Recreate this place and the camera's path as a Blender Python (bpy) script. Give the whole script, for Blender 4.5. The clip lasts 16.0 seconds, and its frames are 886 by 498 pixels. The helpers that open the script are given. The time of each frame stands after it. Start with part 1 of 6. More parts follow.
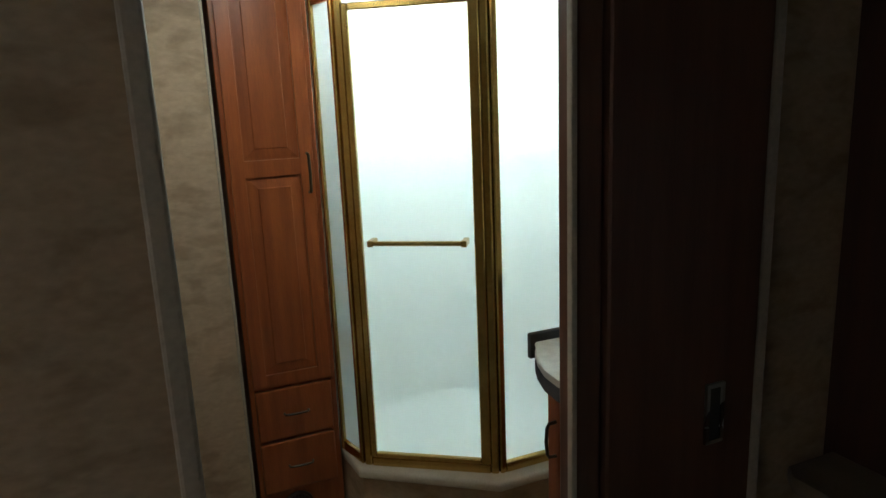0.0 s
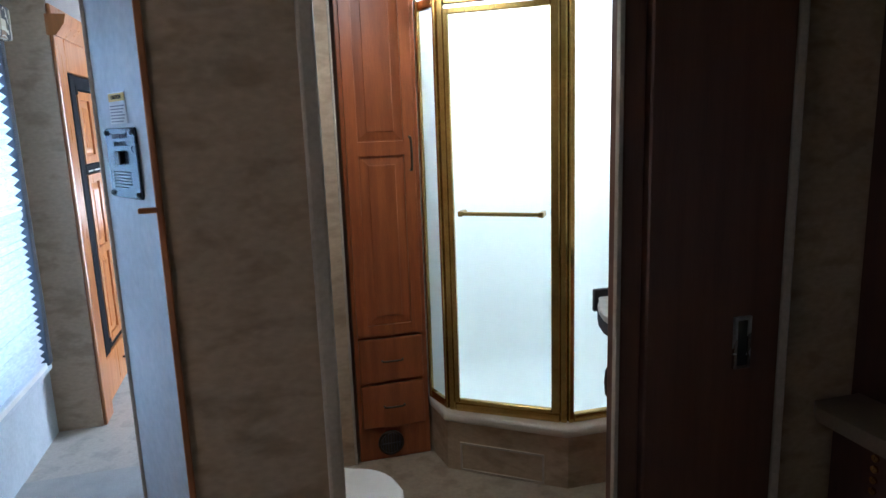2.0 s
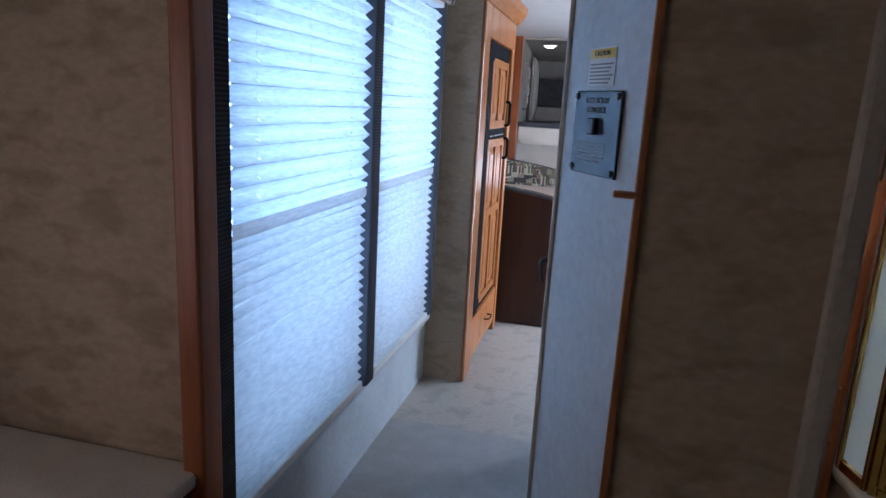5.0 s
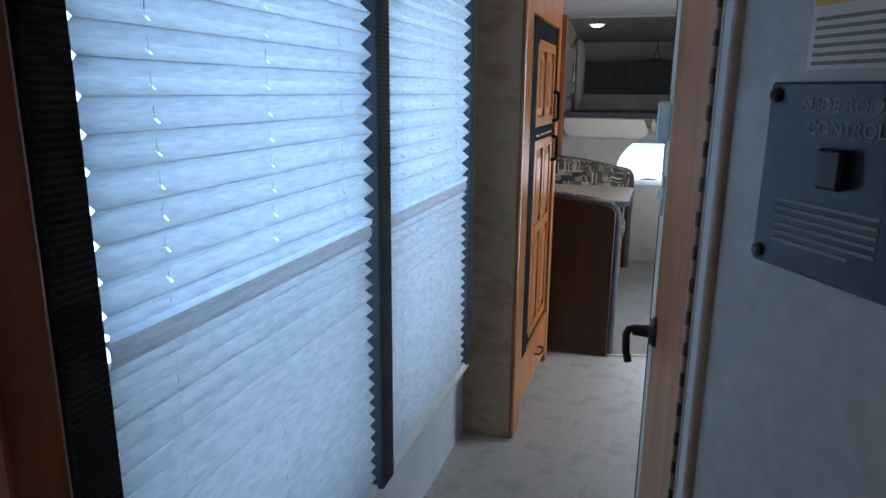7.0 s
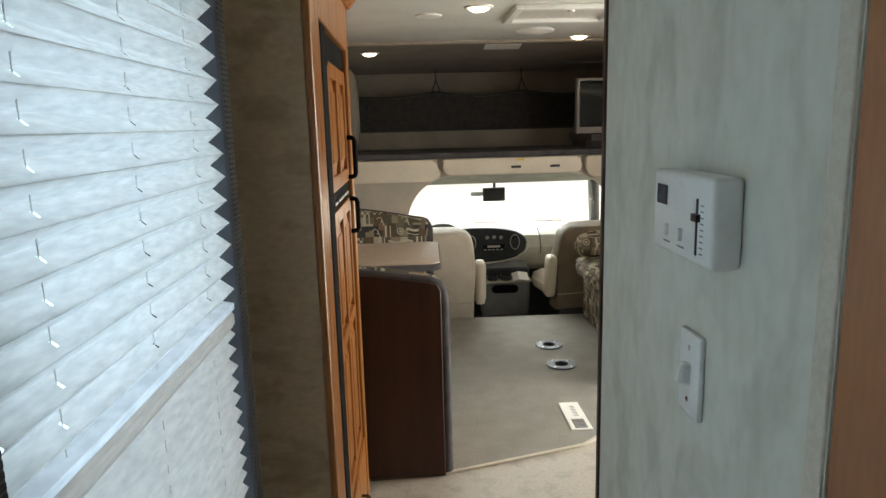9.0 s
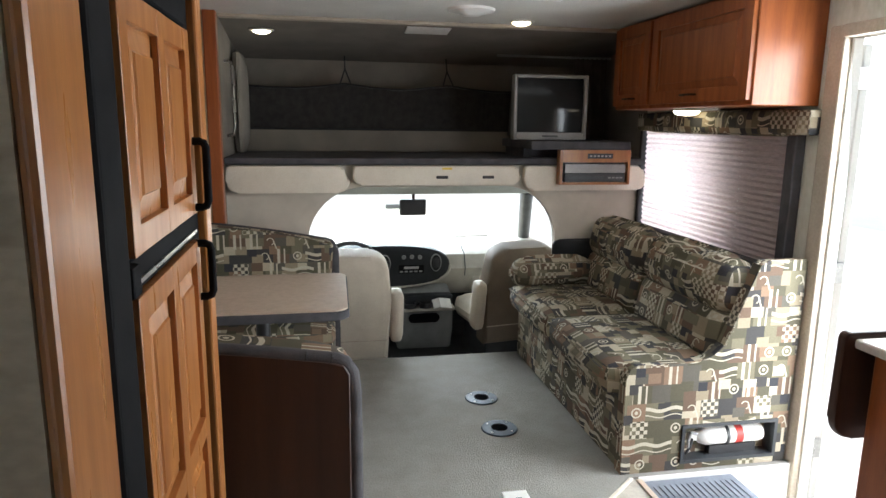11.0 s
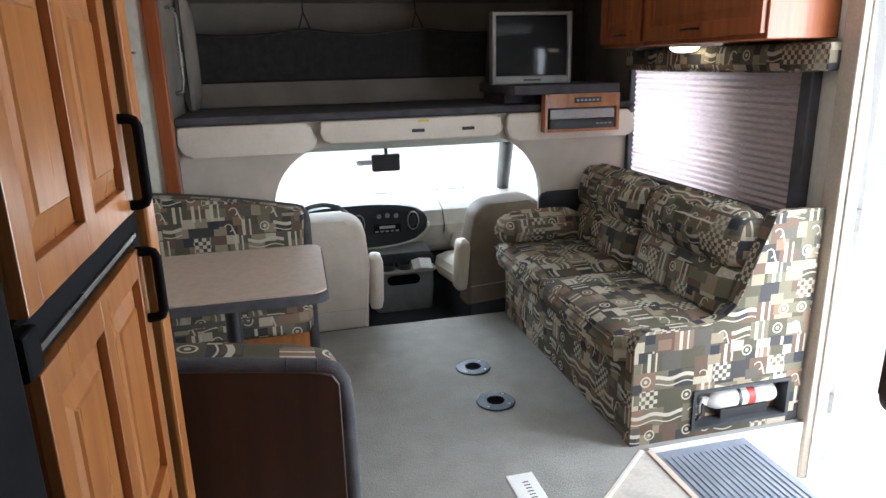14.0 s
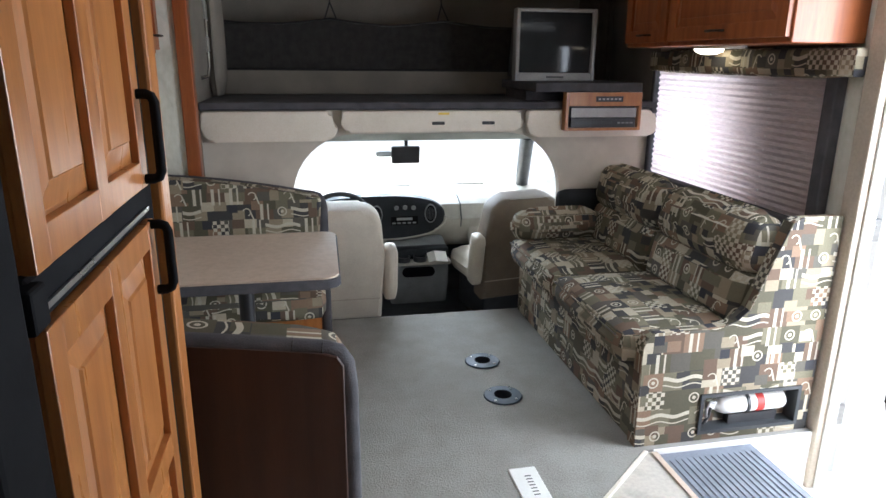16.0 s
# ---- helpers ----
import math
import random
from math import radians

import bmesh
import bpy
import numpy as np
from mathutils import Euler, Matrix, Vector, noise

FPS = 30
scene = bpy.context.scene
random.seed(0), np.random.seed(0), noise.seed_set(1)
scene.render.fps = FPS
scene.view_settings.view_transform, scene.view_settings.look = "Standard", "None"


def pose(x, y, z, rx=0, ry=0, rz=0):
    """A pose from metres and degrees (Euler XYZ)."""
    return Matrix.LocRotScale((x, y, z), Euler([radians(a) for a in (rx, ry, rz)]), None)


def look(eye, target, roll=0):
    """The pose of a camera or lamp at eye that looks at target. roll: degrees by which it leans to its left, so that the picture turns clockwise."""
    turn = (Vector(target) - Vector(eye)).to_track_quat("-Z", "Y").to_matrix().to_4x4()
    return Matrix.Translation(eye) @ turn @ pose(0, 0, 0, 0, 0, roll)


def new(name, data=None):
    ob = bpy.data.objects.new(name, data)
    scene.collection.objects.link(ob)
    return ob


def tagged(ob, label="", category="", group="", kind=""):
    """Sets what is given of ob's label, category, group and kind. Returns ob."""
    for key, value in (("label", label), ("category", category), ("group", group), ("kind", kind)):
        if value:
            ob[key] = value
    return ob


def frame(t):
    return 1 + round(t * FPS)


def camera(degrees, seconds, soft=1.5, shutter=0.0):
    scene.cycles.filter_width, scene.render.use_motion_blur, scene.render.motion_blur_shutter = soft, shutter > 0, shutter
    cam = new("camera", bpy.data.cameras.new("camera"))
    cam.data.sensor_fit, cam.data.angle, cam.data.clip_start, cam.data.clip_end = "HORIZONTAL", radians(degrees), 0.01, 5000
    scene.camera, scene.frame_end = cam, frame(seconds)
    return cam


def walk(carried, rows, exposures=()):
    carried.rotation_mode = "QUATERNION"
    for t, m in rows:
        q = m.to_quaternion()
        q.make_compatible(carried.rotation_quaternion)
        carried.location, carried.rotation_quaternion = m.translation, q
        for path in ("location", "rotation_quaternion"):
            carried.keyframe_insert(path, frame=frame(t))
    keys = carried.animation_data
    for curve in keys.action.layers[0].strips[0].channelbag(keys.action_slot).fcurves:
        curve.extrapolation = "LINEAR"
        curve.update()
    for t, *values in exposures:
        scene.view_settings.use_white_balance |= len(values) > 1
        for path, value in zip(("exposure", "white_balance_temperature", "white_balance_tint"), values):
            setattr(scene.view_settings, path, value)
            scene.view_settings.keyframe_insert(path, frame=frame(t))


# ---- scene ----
cam = camera(67.7, 16.0)
PATH = [
    (0, (0.558, 0.421, 1.485), (1.314, 2.225, 1.069), -2.4),
    (0.5, (0.579, 0.225, 1.461), (1.445, 1.978, 1.077), -1.7),
    (1, (0.534, 0.102, 1.425), (1.245, 1.93, 1.073), -2.4),
    (1.5, (0.482, 0.089, 1.413), (1.111, 1.947, 1.064), -2.1),
    (2, (0.454, 0.079, 1.41), (0.954, 1.97, 1.034), -2.0),
    (2.5, (0.416, 0.091, 1.407), (0.739, 2.018, 1.023), -1.9),
    (3, (0.394, 0.096, 1.403), (0.566, 2.043, 1.018), -1.3),
    (3.5, (0.364, 0.115, 1.399), (0.421, 2.066, 1.005), -0.2),
    (4, (0.301, 0.181, 1.387), (0.217, 2.129, 0.979), 0.4),
    (4.2, (0.29, 0.244, 1.379), (0.109, 2.184, 0.961), 0.9),
    (4.5, (0.247, 0.283, 1.386), (-0.051, 2.208, 0.965), 1.1),
    (4.7, (0.234, 0.312, 1.388), (-0.156, 2.219, 0.964), 2.6),
    (6.8, (0.107, 0.899, 1.407), (-0.566, 2.716, 0.947), 1.4),
    (7, (0.074, 0.986, 1.412), (-0.508, 2.833, 0.947), 0.5),
    (7.5, (-0.001, 1.266, 1.426), (-0.458, 3.159, 1.004), -0.1),
    (8, (-0.069, 1.485, 1.43), (-0.379, 3.412, 1.035), -0.1),
    (8.5, (-0.152, 1.706, 1.442), (-0.265, 3.66, 1.072), -0.1),
    (9, (-0.186, 1.947, 1.443), (-0.099, 3.903, 1.074), -1.5),
    (9.5, (-0.18, 2.237, 1.456), (-0.005, 4.193, 1.12), -0.2),
    (9.7, (-0.178, 2.309, 1.458), (0.025, 4.262, 1.123), -0.4),
    (11.8, (-0.147, 3.053, 1.447), (0.304, 4.938, 0.985), 1.2),
    (12, (-0.15, 3.082, 1.456), (0.32, 4.954, 0.963), 0.9),
    (12.5, (-0.172, 3.121, 1.463), (0.313, 4.975, 0.923), 0.1),
    (13, (-0.172, 3.127, 1.459), (0.31, 4.977, 0.901), 0.3),
    (13.5, (-0.169, 3.124, 1.463), (0.307, 4.974, 0.894), -0.4),
    (14, (-0.168, 3.127, 1.476), (0.281, 4.992, 0.938), -1.4),
    (14.5, (-0.154, 3.111, 1.475), (0.244, 4.993, 0.958), -1.7),
    (15, (-0.149, 3.107, 1.469), (0.226, 4.991, 0.944), -1.0),
    (15.5, (-0.147, 3.11, 1.465), (0.228, 4.992, 0.932), -0.6),
    (16, (-0.148, 3.102, 1.463), (0.243, 4.976, 0.915), 0.6),
]
EXPOSURES = [(0, 0.65, 5350, -3), (0.6, 0.8, 5150, -3), (1.0, 0.85, 5250, 1), (1.5, 1.22, 4800, 4), (2.5, 1.3, 5100, 12), (3.5, 1.4, 5250, 19), (4.2, 1.35, 5100, 22), (4.7, 0.9, 5000, 16),
             (6.8, -0.08, 5200, 8), (7.2, -0.1, 5350, 8), (8.0, -0.15, 6000, 7), (9.0, -0.05, 7300, 6), (9.7, -0.03, 7200, 7), (11.8, 0.13, 5800, 7), (13, 0.12, 5800, 9), (16, 0.1, 5800, 9)]
walk(cam, [(t, look(eye, target, roll)) for t, eye, target, roll in PATH], EXPOSURES)

# ---- world, sun, lights ----
world = bpy.data.worlds.new("sky")
scene.world = world
world.use_nodes = True
_n = world.node_tree.nodes
_sky = _n.new("ShaderNodeTexSky")
_sky.sky_type, _sky.sun_disc = "NISHITA", False
_sky.sun_elevation, _sky.sun_rotation = radians(64), radians(29)
_n["Background"].inputs[1].default_value = 0.15
world.node_tree.links.new(_sky.outputs[0], _n["Background"].inputs[0])
sun_data = bpy.data.lights.new("sun", "SUN")
sun_data.energy, sun_data.angle, sun_data.color = 5.0, radians(1.0), (1.0, 0.95, 0.88)
sun = new("sun", sun_data)
sun.matrix_world = look((2.2, 9.0, 9.5), (0.0, 5.0, 0.0))


def area(name, eye, target, w, h, power, color=(1, 1, 1)):
    d = bpy.data.lights.new(name, "AREA")
    d.shape, d.size, d.size_y, d.energy, d.color = "RECTANGLE", w, h, power, color
    ob = new(name, d)
    ob.matrix_world = look(eye, target)
    return ob


DAY = (0.46, 0.69, 1.0)
area("daylight_hall_window", (-0.86, 2.4, 1.15), (0, 2.4, 1.10), 1.6, 1.3, 30, DAY)
area("daylight_slide_window", (-1.34, 0.45, 1.15), (-0.3, 0.95, 1.1), 0.7, 0.9, 8.2, (1.0, 0.76, 0.55))
area("daylight_sofa_window", (2.14, 6.40, 1.1), (0, 6.40, 1.0), 0.62, 0.66, 15, (0.86, 0.92, 1.0))
area("daylight_entry_door", (1.945, 4.746, 0.94), (0, 4.746, 0.75), 0.76, 1.68, 54, (0.95, 0.97, 1.0))
area("daylight_windshield", (0.55, 9.1, 1.5), (0.55, 6.5, 0.75), 1.6, 0.8, 115, (0.87, 0.94, 1.0))
area("daylight_bedroom_window", (2.02, 0.45, 1.2), (0, 0.45, 1.1), 0.8, 0.6, 0.05, DAY)
area("shower_skylight", (1.45, 2.68, 1.985), (1.45, 2.68, 0), 0.36, 0.36, 10.5, (1.0, 0.99, 0.94))
# Added fill lamp to brighten the bathroom; no source is known there.
area("bathroom_fill_lamp", (0.80, 2.10, 1.97), (0.85, 2.2, 0), 0.28, 0.28, 2.5, (1.0, 0.88, 0.72))

# ---- materials ----
def material(name, c1, c2=None, scale=12.0, rough=0.6, bump=0.0, metal=0.0, stretch=(1, 1, 1), fine=120.0, fine_bump=0.0,
             detail=6.0, c3=None, spec=0.5, lo=0.35, hi=0.65, distort=0.0, per_piece=0.0, rough_var=0.08):
    m = bpy.data.materials.new(name)
    m.use_nodes = True
    n, l = m.node_tree.nodes, m.node_tree.links
    b = n["Principled BSDF"]
    b.inputs["Roughness"].default_value, b.inputs["Metallic"].default_value = rough, metal
    b.inputs["Specular IOR Level"].default_value = spec
    c2 = c2 or tuple(v * 0.85 for v in c1)
    tc, mp = n.new("ShaderNodeTexCoord"), n.new("ShaderNodeMapping")
    mp.inputs["Scale"].default_value = stretch
    l.new(tc.outputs["Object"], mp.inputs["Vector"])
    big = n.new("ShaderNodeTexNoise")
    big.inputs["Scale"].default_value, big.inputs["Detail"].default_value, big.inputs["Distortion"].default_value = scale, detail, distort
    l.new(mp.outputs[0], big.inputs["Vector"])
    ramp = n.new("ShaderNodeValToRGB")
    e = ramp.color_ramp.elements
    e[0].position, e[0].color, e[1].position, e[1].color = lo, (*c1, 1), hi, (*c2, 1)
    if c3:
        k = e.new((lo + hi) / 2)
        k.color = (*c3, 1)
    l.new(big.outputs["Fac"], ramp.inputs[0])
    col = ramp.outputs[0]
    small = n.new("ShaderNodeTexNoise")
    small.inputs["Scale"].default_value, small.inputs["Detail"].default_value = fine, 3
    l.new(mp.outputs[0], small.inputs["Vector"])
    mx = n.new("ShaderNodeMix")
    mx.data_type, mx.blend_type = "RGBA", "OVERLAY"
    mx.inputs[0].default_value = 0.22
    l.new(col, mx.inputs[6]), l.new(small.outputs["Fac"], mx.inputs[7])
    col = mx.outputs[2]
    if per_piece:
        oi, hs = n.new("ShaderNodeObjectInfo"), n.new("ShaderNodeHueSaturation")
        mr = n.new("ShaderNodeMapRange")
        mr.inputs[3].default_value, mr.inputs[4].default_value = 1 - per_piece, 1 + per_piece
        l.new(oi.outputs["Random"], mr.inputs[0]), l.new(mr.outputs[0], hs.inputs["Value"]), l.new(col, hs.inputs["Color"])
        col = hs.outputs[0]
    l.new(col, b.inputs["Base Color"])
    rr = n.new("ShaderNodeMapRange")
    rr.inputs[3].default_value, rr.inputs[4].default_value = max(0.02, rough - rough_var), min(1, rough + rough_var)
    l.new(big.outputs["Fac"], rr.inputs[0]), l.new(rr.outputs[0], b.inputs["Roughness"])
    if bump or fine_bump:
        bp = n.new("ShaderNodeBump")
        bp.inputs["Strength"].default_value, bp.inputs["Distance"].default_value = 1.0, 0.004
        ma = n.new("ShaderNodeMath")
        ma.operation = "MULTIPLY_ADD"
        ma.inputs[1].default_value = fine_bump
        mb = n.new("ShaderNodeMath")
        mb.operation = "MULTIPLY"
        mb.inputs[1].default_value = bump
        l.new(big.outputs["Fac"], mb.inputs[0]), l.new(small.outputs["Fac"], ma.inputs[0]), l.new(mb.outputs[0], ma.inputs[2])
        l.new(ma.outputs[0], bp.inputs["Height"]), l.new(bp.outputs[0], b.inputs["Normal"])
    return m


WOODLIGHT = material("honey_maple", (0.395, 0.158, 0.043), (0.30, 0.106, 0.028), 5, 0.30, 0.05, stretch=(6, 6, 0.5), fine=60, per_piece=0.06)
WOODRED = material("cherry_maple", (0.32, 0.092, 0.024), (0.22, 0.057, 0.015), 5, 0.36, 0.05, stretch=(6, 6, 0.5), fine=60, per_piece=0.06)
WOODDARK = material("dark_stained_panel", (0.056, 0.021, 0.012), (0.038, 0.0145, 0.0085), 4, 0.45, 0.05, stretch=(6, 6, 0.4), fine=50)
JAMB = material("umber_stained_panel", (0.125, 0.055, 0.031), (0.088, 0.038, 0.022), 4, 0.45, 0.05, stretch=(6, 6, 0.4), fine=50)
WOODDOOR = material("flat_birch_door", (0.47, 0.195, 0.072), (0.33, 0.125, 0.043), 2.6, 0.34, 0.04, stretch=(3.2, 3.2, 0.55), fine=55, distort=1.2)
WALLP = material("marbled_wallpaper", (0.43, 0.322, 0.215), (0.335, 0.245, 0.158), 11, 0.7, 0.08, stretch=(0.8, 0.8, 1.6), fine=55, c3=(0.44, 0.332, 0.223), distort=0.35, fine_bump=0.05)
WALLG = material("pale_sage_wallpaper", (0.64, 0.625, 0.54), (0.54, 0.53, 0.448), 8, 0.7, 0.08, stretch=(1.3, 1.3, 0.7), fine=42, c3=(0.63, 0.62, 0.535), distort=0.9, fine_bump=0.05)
PALEWALL = material("pale_blue_grey_panel", (0.53, 0.565, 0.59), (0.46, 0.495, 0.52), 5, 0.40, 0.03, fine=60)
CEIL = material("off_white_ceiling", (0.66, 0.65, 0.60), (0.60, 0.59, 0.55), 4, 0.75, 0.03, fine=80, fine_bump=0.03)
CARPET = material("beige_cut_pile_carpet", (0.315, 0.302, 0.275), (0.25, 0.24, 0.218), 7, 0.97, 0.25, fine=170, fine_bump=1.2, detail=9, lo=0.25, hi=0.75, spec=0.1)
# Lighter copy of CARPET: the brighter light in the hall put into its colour.
CARPETLIT = material("beige_carpet_lit_tone", (0.47, 0.46, 0.44), (0.39, 0.382, 0.365), 12, 0.97, 0.25, fine=210, fine_bump=1.1, detail=9, lo=0.25, hi=0.75, spec=0.1)
VINYL = material("mottled_sheet_vinyl", (0.44, 0.405, 0.35), (0.37, 0.34, 0.295), 11, 0.45, 0.02, fine=70, c3=(0.46, 0.425, 0.37), distort=0.2)
SHOWERW = material("white_shower_liner", (0.82, 0.84, 0.83), (0.78, 0.81, 0.80), 3, 0.3, fine=60)
CREAM = material("cream_vinyl", (0.62, 0.56, 0.46), (0.56, 0.50, 0.41), 9, 0.55, 0.04, fine=180, fine_bump=0.12)
HEADLINER = material("grey_green_headliner", (0.40, 0.41, 0.37), (0.34, 0.35, 0.315), 9, 0.9, 0.04, fine=260, fine_bump=0.2)
HEADPAD = material("pale_cream_vinyl_pad", (0.74, 0.67, 0.565), (0.68, 0.615, 0.515), 9, 0.55, 0.04, fine=180, fine_bump=0.12)
CREAMFAB = material("cream_padded_fabric", (0.58, 0.53, 0.45), (0.50, 0.455, 0.385), 8, 0.9, 0.05, fine=300, fine_bump=0.25)
TRIMW = material("putty_trim", (0.46, 0.395, 0.315), (0.41, 0.35, 0.275), 10, 0.5, fine=90)
WHITEP = material("white_plastic", (0.78, 0.77, 0.73), (0.72, 0.71, 0.67), 8, 0.35, fine=90)
BLACKP = material("black_plastic", (0.022, 0.022, 0.024), (0.014, 0.014, 0.016), 12, 0.38, fine=150, fine_bump=0.05)
DARKGREY = material("charcoal_fabric", (0.075, 0.072, 0.078), (0.05, 0.048, 0.054), 14, 0.9, 0.05, fine=260, fine_bump=0.3)
NETDARK = material("dark_netting", (0.035, 0.032, 0.030), (0.022, 0.02, 0.02), 20, 0.9, fine=350, fine_bump=0.3)
BUNKFAB = material("taupe_headliner", (0.24, 0.215, 0.18), (0.195, 0.175, 0.148), 5, 0.95, 0.03, fine=280, fine_bump=0.2)
BLACKG = material("satin_black_trim", (0.008, 0.008, 0.009), (0.006, 0.006, 0.007), 12, 0.72, fine=150, spec=0.06)
BRASSDARK = material("dull_bronze_leaf", (0.30, 0.23, 0.16), (0.22, 0.165, 0.11), 10, 0.5, metal=0.3, fine=90)
VINYLB = material("warm_sheet_vinyl", (0.33, 0.265, 0.185), (0.26, 0.205, 0.14), 11, 0.45, 0.02, fine=70, c3=(0.35, 0.285, 0.2), distort=0.2)
MATTEDASH = material("charcoal_dash_plastic", (0.016, 0.018, 0.021), (0.011, 0.0125, 0.015), 12, 0.6, fine=200, spec=0.25)
DASHTAN = material("taupe_dash_vinyl", (0.37, 0.35, 0.30), (0.31, 0.295, 0.25), 12, 0.6, 0.03, fine=240, fine_bump=0.15)
DARKCURTAIN = material("brown_curtain_cloth", (0.10, 0.075, 0.058), (0.075, 0.055, 0.043), 20, 0.9, 0.05, fine=260, fine_bump=0.2)
DARKBROWN = material("dark_brown_surround", (0.032, 0.022, 0.016), (0.022, 0.015, 0.011), 8, 0.6, 0.03, stretch=(5, 5, 0.5), fine=70)
TAUPE = material("taupe_vinyl", (0.19, 0.145, 0.10), (0.155, 0.118, 0.082), 9, 0.55, 0.04, fine=180, fine_bump=0.12)
GOLD = material("polished_brass", (0.62, 0.43, 0.14), (0.46, 0.30, 0.085), 6, 0.22, metal=1.0, fine=60)
CHROME = material("brushed_metal", (0.55, 0.54, 0.52), (0.46, 0.45, 0.44), 9, 0.28, metal=1.0, fine=90)
BRONZE = material("dark_bronze", (0.07, 0.055, 0.045), (0.045, 0.035, 0.03), 10, 0.4, metal=0.8, fine=90)
PORC = material("white_porcelain", (0.80, 0.79, 0.75), (0.77, 0.76, 0.72), 3, 0.15, fine=40)
LAMIN = material("beige_table_laminate", (0.56, 0.45, 0.36), (0.50, 0.40, 0.315), 40, 0.34, fine=220)
COUNTER = material("pale_counter_laminate", (0.62, 0.58, 0.52), (0.54, 0.50, 0.45), 35, 0.35, fine=200)
DASH = material("grey_dash_vinyl", (0.21, 0.215, 0.215), (0.175, 0.18, 0.18), 12, 0.6, 0.03, fine=240, fine_bump=0.15)
DASHD = material("dark_dash_plastic", (0.035, 0.038, 0.042), (0.025, 0.027, 0.03), 12, 0.45, fine=200, fine_bump=0.05)
MATR = material("blue_grey_rubber_mat", (0.19, 0.21, 0.25), (0.155, 0.172, 0.205), 14, 0.6, fine=160, fine_bump=0.1)
SOCKET = material("dark_blue_grey_plastic", (0.018, 0.035, 0.055), (0.012, 0.024, 0.04), 12, 0.6, fine=120)
NAVY = material("blue_black_panel", (0.045, 0.06, 0.09), (0.035, 0.048, 0.072), 10, 0.24, fine=120)
GROUND = material("pale_concrete", (0.60, 0.59, 0.56), (0.54, 0.53, 0.51), 0.7, 0.85, 0.1, fine=20, fine_bump=0.2)
GREYINK = material("grey_ink", (0.27, 0.29, 0.31), rough=0.7)
YELLOW = material("yellow_label", (0.75, 0.52, 0.08), rough=0.5)
PAPER = material("white_label_paper", (0.78, 0.78, 0.76), rough=0.6)
RED = material("red_label", (0.5, 0.04, 0.03), rough=0.5)
SCREEN = material("dark_crt_glass", (0.022, 0.024, 0.026), (0.018, 0.02, 0.022), 2, 0.10, fine=10, spec=0.22)
MATTE = material("matte_black", (0.006, 0.006, 0.007), rough=1.0, spec=0.0)
SILVER = material("silver_plastic", (0.33, 0.32, 0.31), (0.27, 0.265, 0.26), 10, 0.35, fine=120)


def shade_material(name, col, through_amount):
    m = bpy.data.materials.new(name)
    m.use_nodes = True
    n, l = m.node_tree.nodes, m.node_tree.links
    n.remove(n["Principled BSDF"])
    out = n["Material Output"]
    tc, mp, ns = n.new("ShaderNodeTexCoord"), n.new("ShaderNodeMapping"), n.new("ShaderNodeTexNoise")
    mp.inputs["Scale"].default_value = (9, 9, 60)
    ns.inputs["Scale"].default_value, ns.inputs["Detail"].default_value = 3, 5
    l.new(tc.outputs["Object"], mp.inputs[0]), l.new(mp.outputs[0], ns.inputs["Vector"])
    rp = n.new("ShaderNodeValToRGB")
    rp.color_ramp.elements[0].position, rp.color_ramp.elements[1].position = 0.3, 0.7
    rp.color_ramp.elements[0].color = (*[v * 0.78 for v in col], 1)
    rp.color_ramp.elements[1].color = (*col, 1)
    l.new(ns.outputs["Fac"], rp.inputs[0])
    d, t, mx = n.new("ShaderNodeBsdfDiffuse"), n.new("ShaderNodeBsdfTranslucent"), n.new("ShaderNodeMixShader")
    mx.inputs[0].default_value = through_amount
    l.new(rp.outputs[0], d.inputs[0]), l.new(rp.outputs[0], t.inputs[0])
    l.new(d.outputs[0], mx.inputs[1]), l.new(t.outputs[0], mx.inputs[2]), l.new(mx.outputs[0], out.inputs[0])
    return m


SHADEUP = shade_material("sheer_pleated_fabric", (0.84, 0.83, 0.80), 0.6)
SHADELOW = shade_material("day_night_pleated_fabric", (0.74, 0.70, 0.66), 0.5)
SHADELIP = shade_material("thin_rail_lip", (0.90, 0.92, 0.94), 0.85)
SHADERAIL = shade_material("beige_rail_fabric", (0.62, 0.55, 0.49), 0.42)
SHADEBLACK = shade_material("blackout_pleated_fabric", (0.09, 0.085, 0.08), 0.3)
SHADESOFA = shade_material("mauve_pleated_fabric", (0.68, 0.57, 0.56), 0.42)


def frosted():
    m = bpy.data.materials.new("frosted_shower_glass")
    m.use_nodes = True
    n, l = m.node_tree.nodes, m.node_tree.links
    n.remove(n["Principled BSDF"])
    r, t, mx = n.new("ShaderNodeBsdfRefraction"), n.new("ShaderNodeBsdfTranslucent"), n.new("ShaderNodeMixShader")
    r.inputs["Color"].default_value, r.inputs["Roughness"].default_value, r.inputs["IOR"].default_value = (0.94, 0.955, 0.92, 1), 0.42, 1.12
    t.inputs[0].default_value = (0.90, 0.915, 0.88, 1)
    g = n.new("ShaderNodeBsdfGlossy")
    g.inputs["Roughness"].default_value = 0.3
    mg, fr = n.new("ShaderNodeMixShader"), n.new("ShaderNodeFresnel")
    mx.inputs[0].default_value = 0.45
    l.new(r.outputs[0], mx.inputs[1]), l.new(t.outputs[0], mx.inputs[2])
    l.new(fr.outputs[0], mg.inputs[0]), l.new(mx.outputs[0], mg.inputs[1]), l.new(g.outputs[0], mg.inputs[2])
    l.new(mg.outputs[0], n["Material Output"].inputs[0])
    return m


